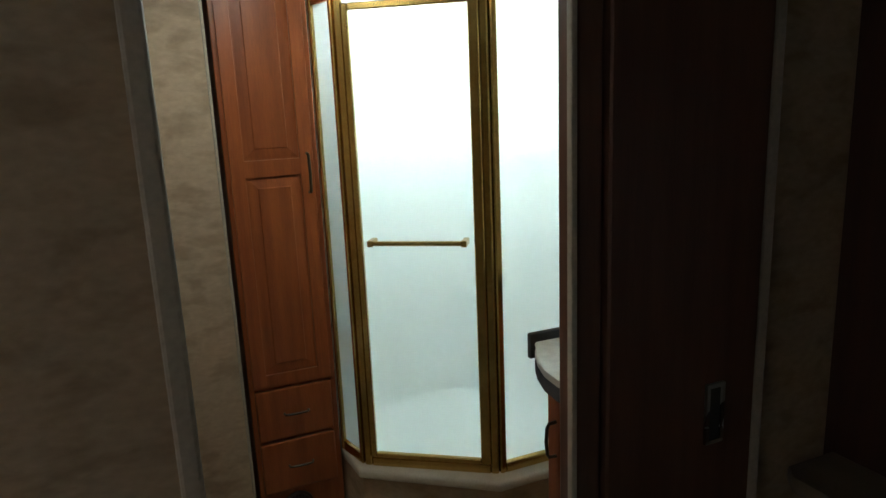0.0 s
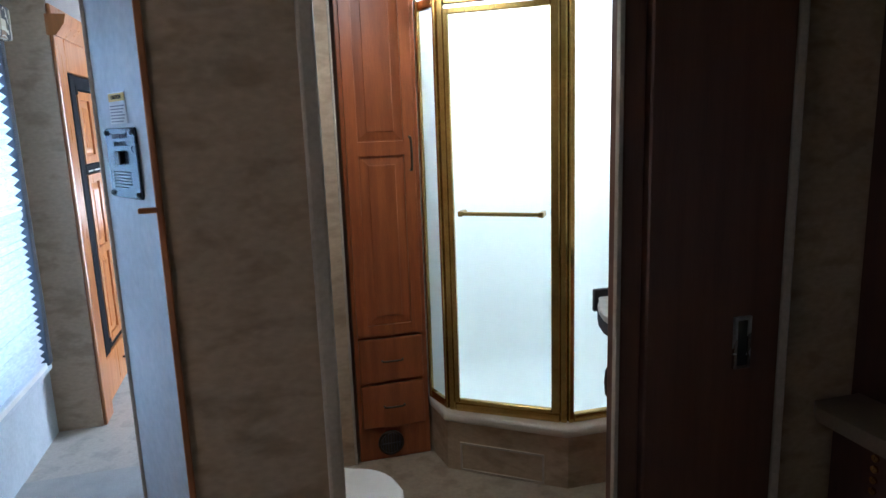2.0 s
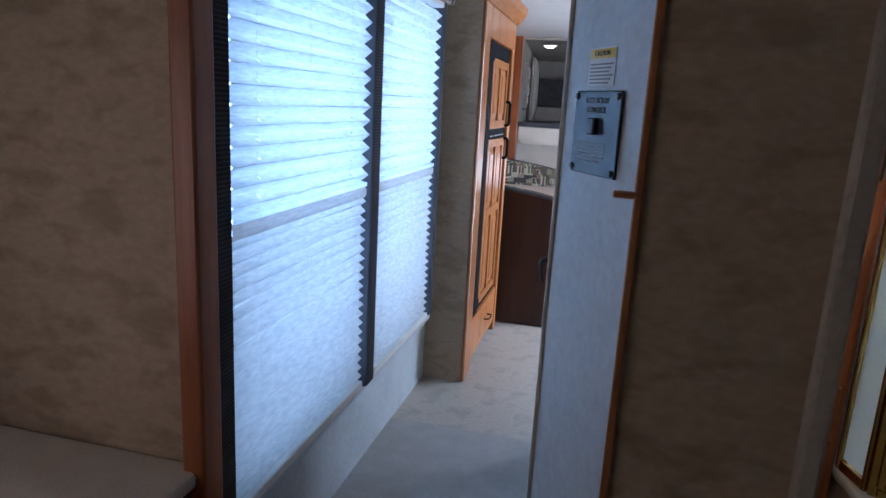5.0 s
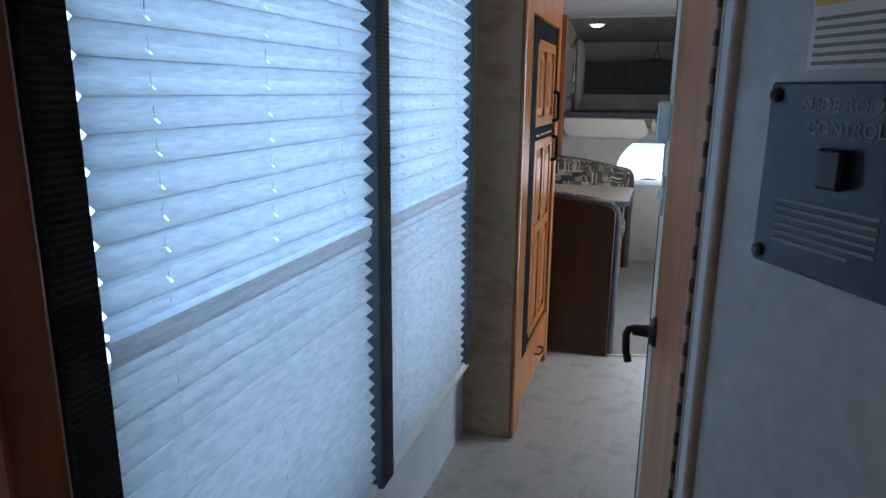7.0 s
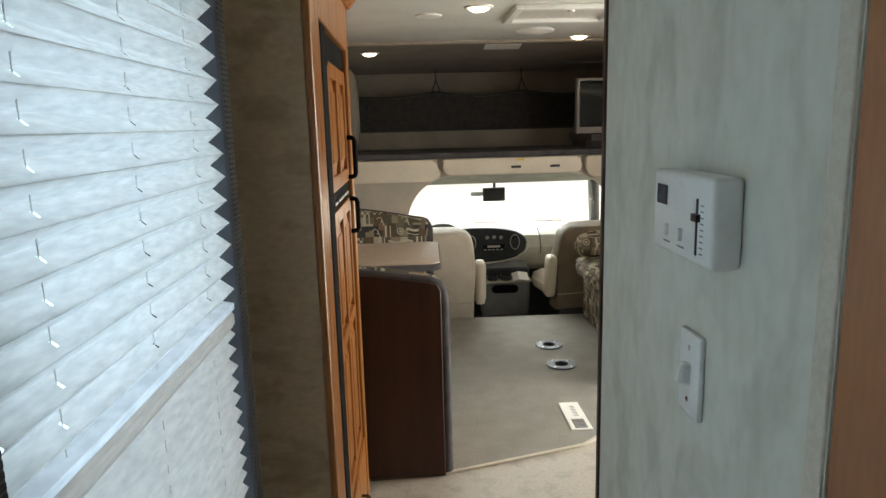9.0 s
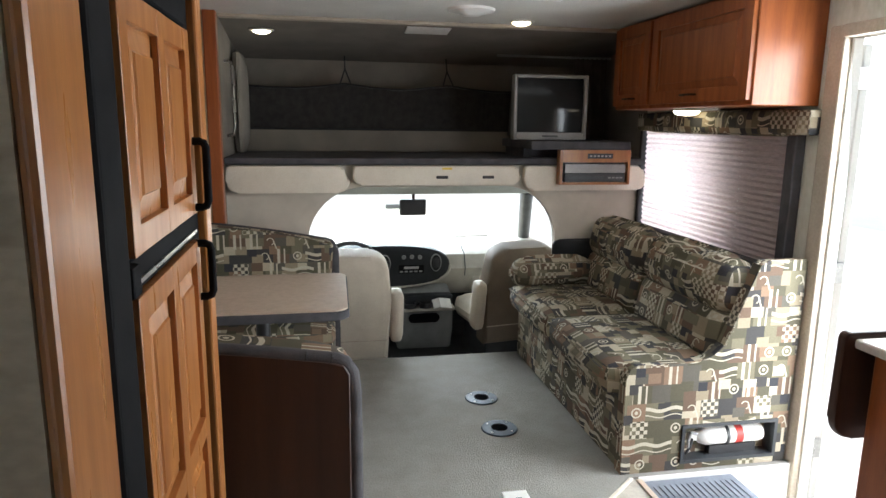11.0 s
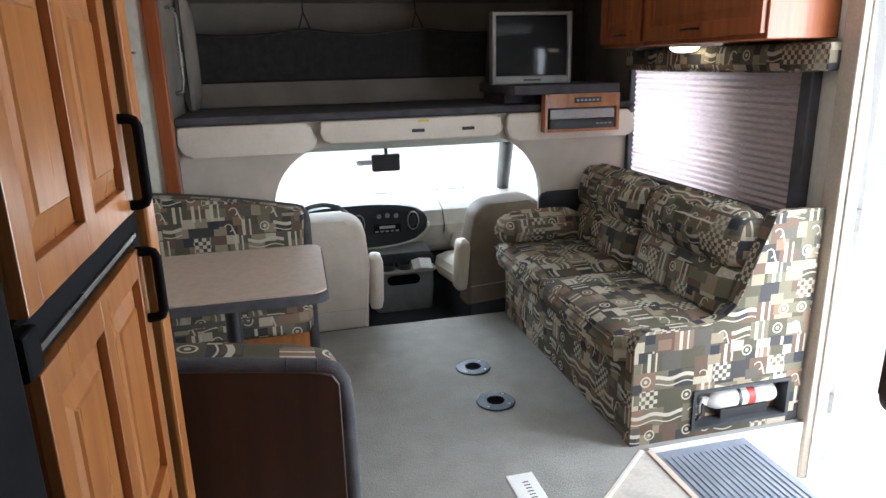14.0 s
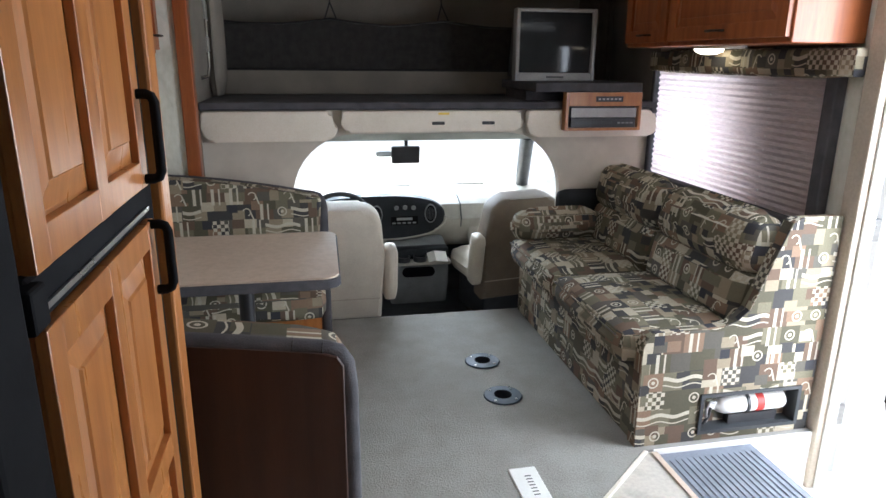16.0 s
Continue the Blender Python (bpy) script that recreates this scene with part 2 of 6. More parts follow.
def clear_glass():
    m = bpy.data.materials.new("clear_window_glass")
    m.use_nodes = True
    b = m.node_tree.nodes["Principled BSDF"]
    b.inputs["Transmission Weight"].default_value, b.inputs["Roughness"].default_value, b.inputs["IOR"].default_value = 1.0, 0.0, 1.45
    b.inputs["Base Color"].default_value = (0.97, 0.99, 0.98, 1)
    return m


FROST, GLASS = frosted(), clear_glass()


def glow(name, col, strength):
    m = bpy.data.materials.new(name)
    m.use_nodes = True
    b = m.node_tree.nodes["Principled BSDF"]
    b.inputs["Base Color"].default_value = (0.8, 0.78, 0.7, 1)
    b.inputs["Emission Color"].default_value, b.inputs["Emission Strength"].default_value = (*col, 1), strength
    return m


# Emission in place of overexposed daylight beyond the entry door.
DAYGLOW = glow("glowing_daylight_backdrop", (1.0, 0.99, 0.96), 2.6)
LAMPGLOW = glow("lit_lamp_lens", (1.0, 0.86, 0.62), 9)


def patchwork():
    """Upholstery of olive, brown, cream and charcoal blocks with pale squiggles, rings and small checks."""
    m = bpy.data.materials.new("patchwork_upholstery")
    m.use_nodes = True
    n, l = m.node_tree.nodes, m.node_tree.links
    b = n["Principled BSDF"]
    b.inputs["Roughness"].default_value, b.inputs["Specular IOR Level"].default_value = 0.9, 0.2
    tc = n.new("ShaderNodeTexCoord")

    def math_node(op, a, c=None):
        k = n.new("ShaderNodeMath")
        k.operation = op
        for i, v in enumerate((a, c)):
            if v is None:
                continue
            if isinstance(v, (int, float)):
                k.inputs[i].default_value = v
            else:
                l.new(v, k.inputs[i])
        return k.outputs[0]

    def mix(fac, a, c):
        k = n.new("ShaderNodeMix")
        k.data_type = "RGBA"
        l.new(fac, k.inputs[0])
        for i, v in ((6, a), (7, c)):
            if isinstance(v, tuple):
                k.inputs[i].default_value = (*v, 1)
            else:
                l.new(v, k.inputs[i])
        return k.outputs[2]

    # flat coordinates by the way a face looks
    geo, so, sn = n.new("ShaderNodeNewGeometry"), n.new("ShaderNodeSeparateXYZ"), n.new("ShaderNodeSeparateXYZ")
    l.new(tc.outputs["Object"], so.inputs[0])
    l.new(geo.outputs["Normal"], sn.inputs[0])
    ny = math_node("GREATER_THAN", math_node("ABSOLUTE", sn.outputs[1]), 0.75)
    nz = math_node("GREATER_THAN", math_node("ABSOLUTE", sn.outputs[2]), 0.75)

    def pick(f, a, c):
        return math_node("ADD", math_node("MULTIPLY", f, c), math_node("MULTIPLY", math_node("SUBTRACT", 1.0, f), a))

    u = math_node("MULTIPLY", pick(ny, so.outputs[1], so.outputs[0]), 0.77)
    v = math_node("MULTIPLY", pick(nz, so.outputs[2], so.outputs[0]), 0.77)
    flat = n.new("ShaderNodeCombineXYZ")
    l.new(u, flat.inputs[0]), l.new(v, flat.inputs[1])
    def random_of(a, c):
        k, w = n.new("ShaderNodeCombineXYZ"), n.new("ShaderNodeTexWhiteNoise")
        w.noise_dimensions = "3D"
        l.new(a, k.inputs[0])
        if isinstance(c, (int, float)):
            k.inputs[1].default_value = c
        else:
            l.new(c, k.inputs[1])
        k.inputs[2].default_value = 0.37
        l.new(k.outputs[0], w.inputs["Vector"])
        return w

    def blocks(high, wide, seed):
        rv = math_node("ADD", math_node("MULTIPLY", v, 1 / high), seed)
        row = math_node("FLOOR", rv)
        shift = math_node("MULTIPLY", random_of(row, seed).outputs["Value"], 7.0)
        ru = math_node("ADD", math_node("MULTIPLY", u, 1 / wide), shift)
        cell = math_node("FLOOR", ru)
        w = random_of(row, cell)
        s = n.new("ShaderNodeSeparateColor")
        l.new(w.outputs["Color"], s.inputs[0])
        fu = math_node("MULTIPLY", math_node("SUBTRACT", math_node("SUBTRACT", ru, cell), 0.5), wide)
        fv = math_node("MULTIPLY", math_node("SUBTRACT", math_node("SUBTRACT", rv, row), 0.5), high)
        return s, fu, fv

    bs, du, dv = blocks(0.060, 0.064, 13.0)
    ss, su, sv = blocks(0.034, 0.044, 31.0)
    ramp = n.new("ShaderNodeValToRGB")
    ramp.color_ramp.interpolation = "CONSTANT"
    palette = [(0.0, (0.085, 0.078, 0.052)), (0.18, (0.15, 0.135, 0.09)), (0.34, (0.052, 0.050, 0.048)), (0.50, (0.12, 0.082, 0.058)),
               (0.62, (0.25, 0.21, 0.145)), (0.72, (0.095, 0.088, 0.072)), (0.82, (0.20, 0.135, 0.09)), (0.90, (0.40, 0.35, 0.26))]
    e = ramp.color_ramp.elements
    e[0].color = (*palette[0][1], 1)
    e[1].position, e[1].color = palette[1][0], (*palette[1][1], 1)
    for p, c in palette[2:]:
        e.new(p).color = (*c, 1)
    over = math_node("LESS_THAN", ss.outputs[1], 0.45)
    l.new(pick(over, bs.outputs[0], ss.outputs[0]), ramp.inputs[0])
    col = ramp.outputs[0]
    sel = bs.outputs[1]

    def between(value, a, c):
        return math_node("MULTIPLY", math_node("GREATER_THAN", value, a), math_node("LESS_THAN", value, c))

    def paint(col, shape, a, c, colour):
        return mix(math_node("MULTIPLY", shape, between(sel, a, c)), col, colour)

    cream = (0.46, 0.42, 0.33)
    # small checks
    ck = n.new("ShaderNodeTexChecker")
    ck.inputs["Scale"].default_value = 74
    l.new(flat.outputs[0], ck.inputs["Vector"])
    inside = math_node("LESS_THAN", math_node("ABSOLUTE", du), 0.030)
    col = paint(col, math_node("MULTIPLY", ck.outputs["Fac"], inside), -1, 0.10, cream)
    # rings with a dot
    rr = math_node("SQRT", math_node("ADD", math_node("MULTIPLY", du, du), math_node("MULTIPLY", dv, dv)))
    col = paint(col, between(rr, 0.013, 0.0175), 0.10, 0.21, cream)
    col = paint(col, math_node("LESS_THAN", rr, 0.006), 0.10, 0.21, cream)
    # wavy level bars
    wav = math_node("MULTIPLY", math_node("SINE", math_node("MULTIPLY", u, 62.0)), 0.0050)
    for off, half in ((0.006, 0.0062), (-0.016, 0.0020)):
        bar = math_node("LESS_THAN", math_node("ABSOLUTE", math_node("SUBTRACT", math_node("ADD", dv, wav), off)), half)
        col = paint(col, bar, 0.21, 0.34, cream)
    # curls
    curl = math_node("MULTIPLY", between(rr, 0.012, 0.0158), math_node("GREATER_THAN", math_node("ADD", du, dv), -0.008))
    stem = math_node("MULTIPLY", math_node("LESS_THAN", math_node("ABSOLUTE", math_node("ADD", math_node("SUBTRACT", du, 0.014), math_node("MULTIPLY", dv, 0.35))), 0.0028), math_node("LESS_THAN", dv, 0.004))
    col = paint(col, math_node("MAXIMUM", curl, stem), 0.42, 0.58, cream)
    # upright bars of two widths
    up = math_node("MAXIMUM", math_node("LESS_THAN", math_node("ABSOLUTE", math_node("SUBTRACT", du, 0.013)), 0.003), math_node("LESS_THAN", math_node("ABSOLUTE", math_node("ADD", du, 0.010)), 0.0055))
    col = paint(col, up, 0.58, 0.73, cream)
    # dark corner blocks
    col = paint(col, math_node("MULTIPLY", math_node("GREATER_THAN", du, 0.0), math_node("GREATER_THAN", dv, 0.0)), 0.73, 0.85, (0.04, 0.04, 0.045))
    weave = n.new("ShaderNodeTexNoise")
    weave.inputs["Scale"].default_value = 380
    l.new(tc.outputs["Object"], weave.inputs["Vector"])
    ov = n.new("ShaderNodeMix")
    ov.data_type, ov.blend_type = "RGBA", "OVERLAY"
    ov.inputs[0].default_value = 0.3
    l.new(col, ov.inputs[6]), l.new(weave.outputs["Fac"], ov.inputs[7])
    l.new(ov.outputs[2], b.inputs["Base Color"])
    bp = n.new("ShaderNodeBump")
    bp.inputs["Strength"].default_value, bp.inputs["Distance"].default_value = 0.35, 0.001
    l.new(weave.outputs["Fac"], bp.inputs["Height"]), l.new(bp.outputs[0], b.inputs["Normal"])
    return m


PATCH = patchwork()

# ---- building helpers ----
BASE = {}


def part(name, bm, mat, parent=None, label="", smooth=False):
    """Links a bmesh in world coordinates as one mesh object, under a thing or a part."""
    base = BASE.get(parent.name, Vector()) if parent else Vector()
    bmesh.ops.translate(bm, verts=bm.verts, vec=-base)
    bmesh.ops.recalc_face_normals(bm, faces=bm.faces)
    me = bpy.data.meshes.new(name)
    bm.to_mesh(me)
    bm.free()
    me.materials.append(mat)
    if smooth:
        me.shade_smooth()
        me.set_sharp_from_angle(angle=radians(38))
    ob = new(name, me)
    if parent:
        ob.parent = parent
        BASE[ob.name] = base
    if label:
        ob["label"] = label
    return ob


def thing(name, base, label, category, group=""):
    ob = new(name)
    ob.location = base
    ob.empty_display_size = 0.05
    BASE[ob.name] = Vector(base)
    return tagged(ob, label, category, group)


def structure(name, bm, mat, label, category, smooth=False):
    return tagged(part(name, bm, mat, None, "", smooth), label, category, kind="structure")


def box(x0, x1, y0, y1, z0, z1, bevel=0.0, seg=2, bm=None):
    own = bmesh.new()
    bmesh.ops.create_cube(own, size=1, matrix=Matrix.LocRotScale(((x0 + x1) / 2, (y0 + y1) / 2, (z0 + z1) / 2), None, (x1 - x0, y1 - y0, z1 - z0)))
    if bevel:
        bmesh.ops.bevel(own, geom=own.edges, offset=bevel, segments=seg, profile=0.5, affect="EDGES")
    return join(bm, own) if bm else own


def join(bm, other):
    me = bpy.data.meshes.new("tmp")
    other.to_mesh(me)
    other.free()
    bm.from_mesh(me)
    bpy.data.meshes.remove(me)
    return bm


def prism(outline, axis, a, b, bevel=0.0, seg=2, bm=None):
    """An outline of 2D points, extruded along an axis from a to b: x takes (y, z), y takes (x, z), z takes (x, y)."""
    own = bmesh.new()
    put = {"x": lambda p, c: (c, p[0], p[1]), "y": lambda p, c: (p[0], c, p[1]), "z": lambda p, c: (p[0], p[1], c)}[axis]
    lo, hi = [own.verts.new(put(p, a)) for p in outline], [own.verts.new(put(p, b)) for p in outline]
    own.faces.new(lo)
    own.faces.new(hi[::-1])
    for i in range(len(outline)):
        j = (i + 1) % len(outline)
        own.faces.new((lo[i], hi[i], hi[j], lo[j]))
    if bevel:
        caps = [e for e in own.edges if (e.verts[0] in lo) == (e.verts[1] in lo)]
        bmesh.ops.bevel(own, geom=caps, offset=bevel, segments=seg, profile=0.5, affect="EDGES")
    return join(bm, own) if bm else own


def cyl(p, q, r, seg=16, r2=None, bm=None):
    p, q = Vector(p), Vector(q)
    own = bmesh.new()
    m = Matrix.Translation((p + q) / 2) @ (q - p).to_track_quat("Z", "Y").to_matrix().to_4x4()
    bmesh.ops.create_cone(own, cap_ends=True, segments=seg, radius1=r, radius2=r if r2 is None else r2, depth=(q - p).length, matrix=m)
    return join(bm, own) if bm else own


def tube(points, r, seg=8, bm=None):
    """A round bar along points."""
    own = bmesh.new()
    pts = [Vector(p) for p in points]
    rings, side = [], None
    for i, p in enumerate(pts):
        d = (pts[min(i + 1, len(pts) - 1)] - pts[max(i - 1, 0)]).normalized()
        if side is None:
            side = d.orthogonal().normalized()
        side = (side - d * side.dot(d)).normalized()
        up = d.cross(side)
        rings.append([own.verts.new(p + side * (r * math.cos(a)) + up * (r * math.sin(a))) for a in [2 * math.pi * k / seg for k in range(seg)]])
    for a, b in zip(rings, rings[1:]):
        for k in range(seg):
            own.faces.new((a[k], a[(k + 1) % seg], b[(k + 1) % seg], b[k]))
    own.faces.new(rings[0][::-1]), own.faces.new(rings[-1])
    return join(bm, own) if bm else own


def lathe(centre, axis, profile, seg=24, bm=None):
    """A turned body: profile of (radius, height along the axis)."""
    own = bmesh.new()
    q = Vector(axis).to_track_quat("Z", "Y")
    rings = [[own.verts.new(Vector(centre) + q @ Vector((r * math.cos(t), r * math.sin(t), h))) for t in [2 * math.pi * k / seg for k in range(seg)]] for r, h in profile]
    for a, b in zip(rings, rings[1:]):
        for k in range(seg):
            own.faces.new((a[k], a[(k + 1) % seg], b[(k + 1) % seg], b[k]))
    own.faces.new(rings[0][::-1]), own.faces.new(rings[-1])
    return join(bm, own) if bm else own


def move(bm, m):
    bmesh.ops.transform(bm, matrix=m, verts=bm.verts)
    return bm


def cushion(x0, x1, y0, y1, z0, z1, puff=0.02, edge=0.03, cuts=7, bm=None):
    """A padded block with crowned faces and soft edges."""
    own = bmesh.new()
    bmesh.ops.create_cube(own, size=1)
    bmesh.ops.subdivide_edges(own, edges=own.edges, cuts=cuts, use_grid_fill=True)
    s, c = Vector((x1 - x0, y1 - y0, z1 - z0)), Vector(((x0 + x1) / 2, (y0 + y1) / 2, (z0 + z1) / 2))
    for v in own.verts:
        u = v.co * 2
        w = Vector()
        for i in range(3):
            others = [u[j] for j in range(3) if j != i]
            crown = (1 - others[0] ** 4) * (1 - others[1] ** 4)
            w[i] = u[i] * (s[i] / 2) + (puff * crown * u[i] if abs(u[i]) > 0.99 else 0)
        ex = [max(0, abs(w[i]) - (s[i] / 2 - edge)) for i in range(3)]
        out = math.sqrt(sum(e * e for e in ex))
        if sum(e > 1e-6 for e in ex) > 1 and out > edge:
            for i in range(3):
                if ex[i] > 0:
                    w[i] = math.copysign((s[i] / 2 - edge) + ex[i] * edge / out, w[i])
        v.co = c + w
    return join(bm, own) if bm else own


def facing(origin, right, up=(0, 0, 1)):
    """A frame whose x runs to the right along a front, whose z runs up, and whose -y comes out of the front."""
    r, u = Vector(right).normalized(), Vector(up).normalized()
    b = u.cross(r)
    m = Matrix.Identity(4)
    for i in range(3):
        m[i][0], m[i][1], m[i][2], m[i][3] = r[i], b[i], u[i], origin[i]
    return m


def panel_door(parent, m, w, h, t, mat, columns=1, rows=1, rail=0.055, gap=0.05, label="", split=None):
    """A cabinet door of size w by h and thickness t: a frame of stiles and rails, with raised fields as pieces of its own."""
    cw, rh = (w - rail * 2 - gap * (columns - 1)) / columns, (h - rail * 2 - gap * (rows - 1)) / rows
    xs = [0] + [v for i in range(columns) for v in (rail + i * (cw + gap), rail + i * (cw + gap) + cw)] + [w]
    zs = [0] + [v for i in range(rows) for v in (rail + i * (rh + gap), rail + i * (rh + gap) + rh)] + [h]
    if split:
        zs = [0, rail, split - gap / 2, split + gap / 2, h - rail, h]
    fields = []
    for i in range(0, len(xs), 2):
        fields.append(("stile", box(xs[i], xs[i + 1], -t, -t * 0.45, 0, h, 0.0015, 2)))
    for i in range(1, len(xs) - 1, 2):
        for j in range(0, len(zs), 2):
            fields.append(("rail", box(xs[i] - 0.001, xs[i + 1] + 0.001, -t * 0.985, -t * 0.45, zs[j] + 0.0005, zs[j + 1] - 0.0005, 0.0012, 2)))
        for j in range(1, len(zs) - 1, 2):
            a, b, c, d, s = xs[i] + 0.005, xs[i + 1] - 0.005, zs[j] + 0.005, zs[j + 1] - 0.005, min(0.030, (xs[i + 1] - xs[i]) * 0.25)
            own = bmesh.new()
            lo = [own.verts.new((x, -t * 0.52, z)) for x, z in ((a, c), (b, c), (b, d), (a, d))]
            mid = [own.verts.new((x, -t * 0.80, z)) for x, z in ((a + s, c + s), (b - s, c + s), (b - s, d - s), (a + s, d - s))]
            hi = [own.verts.new((x, -t * 0.93, z)) for x, z in ((a + s + 0.003, c + s + 0.003), (b - s - 0.003, c + s + 0.003), (b - s - 0.003, d - s - 0.003), (a + s + 0.003, d - s - 0.003))]
            own.faces.new(hi)
            for p, q in ((lo, mid), (mid, hi)):
                for k in range(4):
                    own.faces.new((p[k], p[(k + 1) % 4], q[(k + 1) % 4], q[k]))
            fields.append(("field_panel", own))
    door = part("door", move(box(0.001, w - 0.001, -t * 0.5, 0, 0.001, h - 0.001), m), mat, parent, label)
    for name, f in fields:
        part(name, move(f, m), mat, door)
    return door


def bar_pull(m, x, z, length, vertical=True, out=0.028, r=0.005):
    p = lambda f, y: (x + (0 if vertical else f * length), y, z + (f * length if vertical else 0))
    bm = tube([p(0, 0.0), p(0.02, -out * 0.8), p(0.12, -out), p(0.5, -out * 1.12), p(0.88, -out), p(0.98, -out * 0.8), p(1, 0.0)], r)
    return move(bm, m)


def pleated(x, y0, y1, z0, z1, pitch, depth, out, holes=()):
    """A pleated shade in a plane of constant x, whose folds run level; out is +1 or -1, the room side. holes: places of the lift cords."""
    bm = bmesh.new()
    n = max(2, int(round((z1 - z0) / pitch)))
    ys = sorted([y0 + (y1 - y0) * k / 6 for k in range(7)] + [h + s for h in holes for s in (-0.0018, 0.0018)])
    rows, marks, folds = [], [], []
    for i in range(2 * n):
        za, zb = z0 + (z1 - z0) * i / (2 * n), z0 + (z1 - z0) * (i + 1) / (2 * n)
        wob, wz = random.uniform(-0.0012, 0.0012), random.uniform(-0.0015, 0.0015)
        for f in ((0.0, 0.35, 0.65) if holes and i % 2 else (0.0,)):
            e = (1 - f) if i % 2 else f
            rows.append([bm.verts.new((x + out * depth * e + wob, y + 0.0006 * math.sin(9 * y + i), za + (zb - za) * f + wz * (1 - f))) for y in ys])
            marks.append(f == 0.35)
            if i % 2 and f == 0.0:
                folds.append(rows[-1])
    rows.append([bm.verts.new((x, y, z1)) for y in ys])
    for r, (a, b) in enumerate(zip(rows, rows[1:])):
        for k in range(len(ys) - 1):
            mid = (ys[k] + ys[k + 1]) / 2
            if marks[r] and any(abs(mid - h) < 0.0017 for h in holes):
                continue
            bm.faces.new((a[k], a[k + 1], b[k + 1], b[k]))
    # doubled cloth behind each front fold
    for row in folds:
        p, q = row[0].co, row[-1].co
        back = [bm.verts.new((v.x - out * 0.0030, v.y, v.z - 0.0016)) for v in (q, p)]
        bm.faces.new((row[0], row[-1], *back))
    return bm


def text_mesh(body, size, m, mat, name, parent, depth=0.0006):
    cu = bpy.data.curves.new("lettering", "FONT")
    cu.body, cu.size, cu.extrude, cu.align_x, cu.align_y = body, size, depth, "CENTER", "CENTER"
    tmp = bpy.data.objects.new("lettering", cu)
    me = bpy.data.meshes.new_from_object(tmp)
    bpy.data.objects.remove(tmp)
    bm = bmesh.new()
    bm.from_mesh(me)
    bpy.data.meshes.remove(me)
    move(bm, m @ Matrix.Rotation(radians(90), 4, "X"))
    return part(name, bm, mat, parent)


def arc(cx, cz, r, a0, a1, n=10):
    return [(cx + r * math.cos(radians(a0 + (a1 - a0) * k / n)), cz + r * math.sin(radians(a0 + (a1 - a0) * k / n))) for k in range(n + 1)]

# ---- setting ----
XL, XR, XS, TOP = -0.61, 1.87, -1.22, 2.0  # hall wall, kerb-side wall, slide-out wall, ceiling


def holed_wall(x0, x1, y0, y1, z0, z1, holes):
    """A wall of constant x with openings (y0, y1, z0, z1), sorted along y and clear of each other."""
    bm, y = bmesh.new(), y0
    for a, b, c, d in holes:
        if a > y:
            box(x0, x1, y, a, z0, z1, bm=bm)
        if c > z0:
            box(x0, x1, a, b, z0, c, bm=bm)
        if d < z1:
            box(x0, x1, a, b, d, z1, bm=bm)
        y = b
    if y < y1:
        box(x0, x1, y, y1, z0, z1, bm=bm)
    return bm


# Added sheet that glows white where the outdoors would be overexposed.
structure("backdrop", box(14, 14.2, -30, 50, -0.8, 9), DAYGLOW, "added glowing backdrop standing in for overexposed daylight outside the entry door", "backdrop")
structure("ground", box(-60, 60, -60, 140, -0.95, -0.75), GROUND, "pale concrete yard outside the motorhome", "ground")
structure("floor_hall", prism([(-0.66, 2.957), (1.87, 2.957), (1.87, 4.4), (1.13, 4.4), (1.13, 5.15), (1.085, 5.15), (0.55, 4.685), (-0.08, 4.50), (-1.22, 4.38), (-1.22, 3.4), (-0.66, 3.4)], "z", -0.05, 0.0), VINYL, "mottled beige sheet vinyl floor", "floor")
structure("floor_bedroom", box(-1.3, 1.87, -1.8, 2.957, -0.05, 0.004), CARPETLIT, "beige cut-pile carpet in bedroom and hall", "carpet")
structure("floor_bathroom", box(0.33, 1.87, 1.41, 2.955, 0.005, 0.009), VINYLB, "mottled warm beige vinyl in the bathroom", "floor")
# Same carpet as the hall's, with its dimmer light put into the colour.
structure("floor_front", prism([(-1.22, 4.385), (-0.08, 4.505), (0.55, 4.690), (1.085, 5.155), (1.87, 5.155), (1.87, 6.72), (-1.22, 6.72)], "z", -0.05, 0.008), CARPET, "beige carpet of the front lounge, darker for its dimmer light", "carpet")
structure("trim_floor", prism([(-0.09, 4.486), (0.554, 4.672), (1.100, 5.142), (1.088, 5.154), (0.549, 4.684), (-0.092, 4.498)], "z", 0.0, 0.012, 0.003, 1), CREAM, "narrow cream floor transition strip", "trim")
structure("wall_hall", holed_wall(XL - 0.05, XL, 1.47, 3.45, -0.05, TOP, [(1.58, 2.38, 0.44, 1.78), (2.45, 3.19, 0.44, 1.78)]), PALEWALL, "pale panelled hall wall with two windows", "wall")
structure("wall_kerbside", holed_wall(XR, XR + 0.05, -1.8, 6.72, -0.3, TOP, [(0.05, 0.95, 0.86, 1.55), (4.36, 5.15, -0.3, 1.80), (5.36, 6.68, 0.74, 1.43)]), WALLG, "kerb-side wall with entry doorway and windows", "wall")
structure("wall_rear", box(-1.3, XR, -1.85, -1.8, -0.05, TOP), WALLP, "marbled wallpaper rear wall", "wall")
structure("wall_slide_bed", holed_wall(XS - 0.05, XS, -1.8, 1.44, -0.05, TOP, [(0.05, 1.15, 0.62, 1.55)]), WALLP, "slide-out bedroom wall with a window", "wall")
structure("wall_slide_bed_end", box(XS, -0.52, 1.44, 1.47, -0.05, TOP), WALLP, "marbled wallpaper end wall of the bed slide-out", "wall")
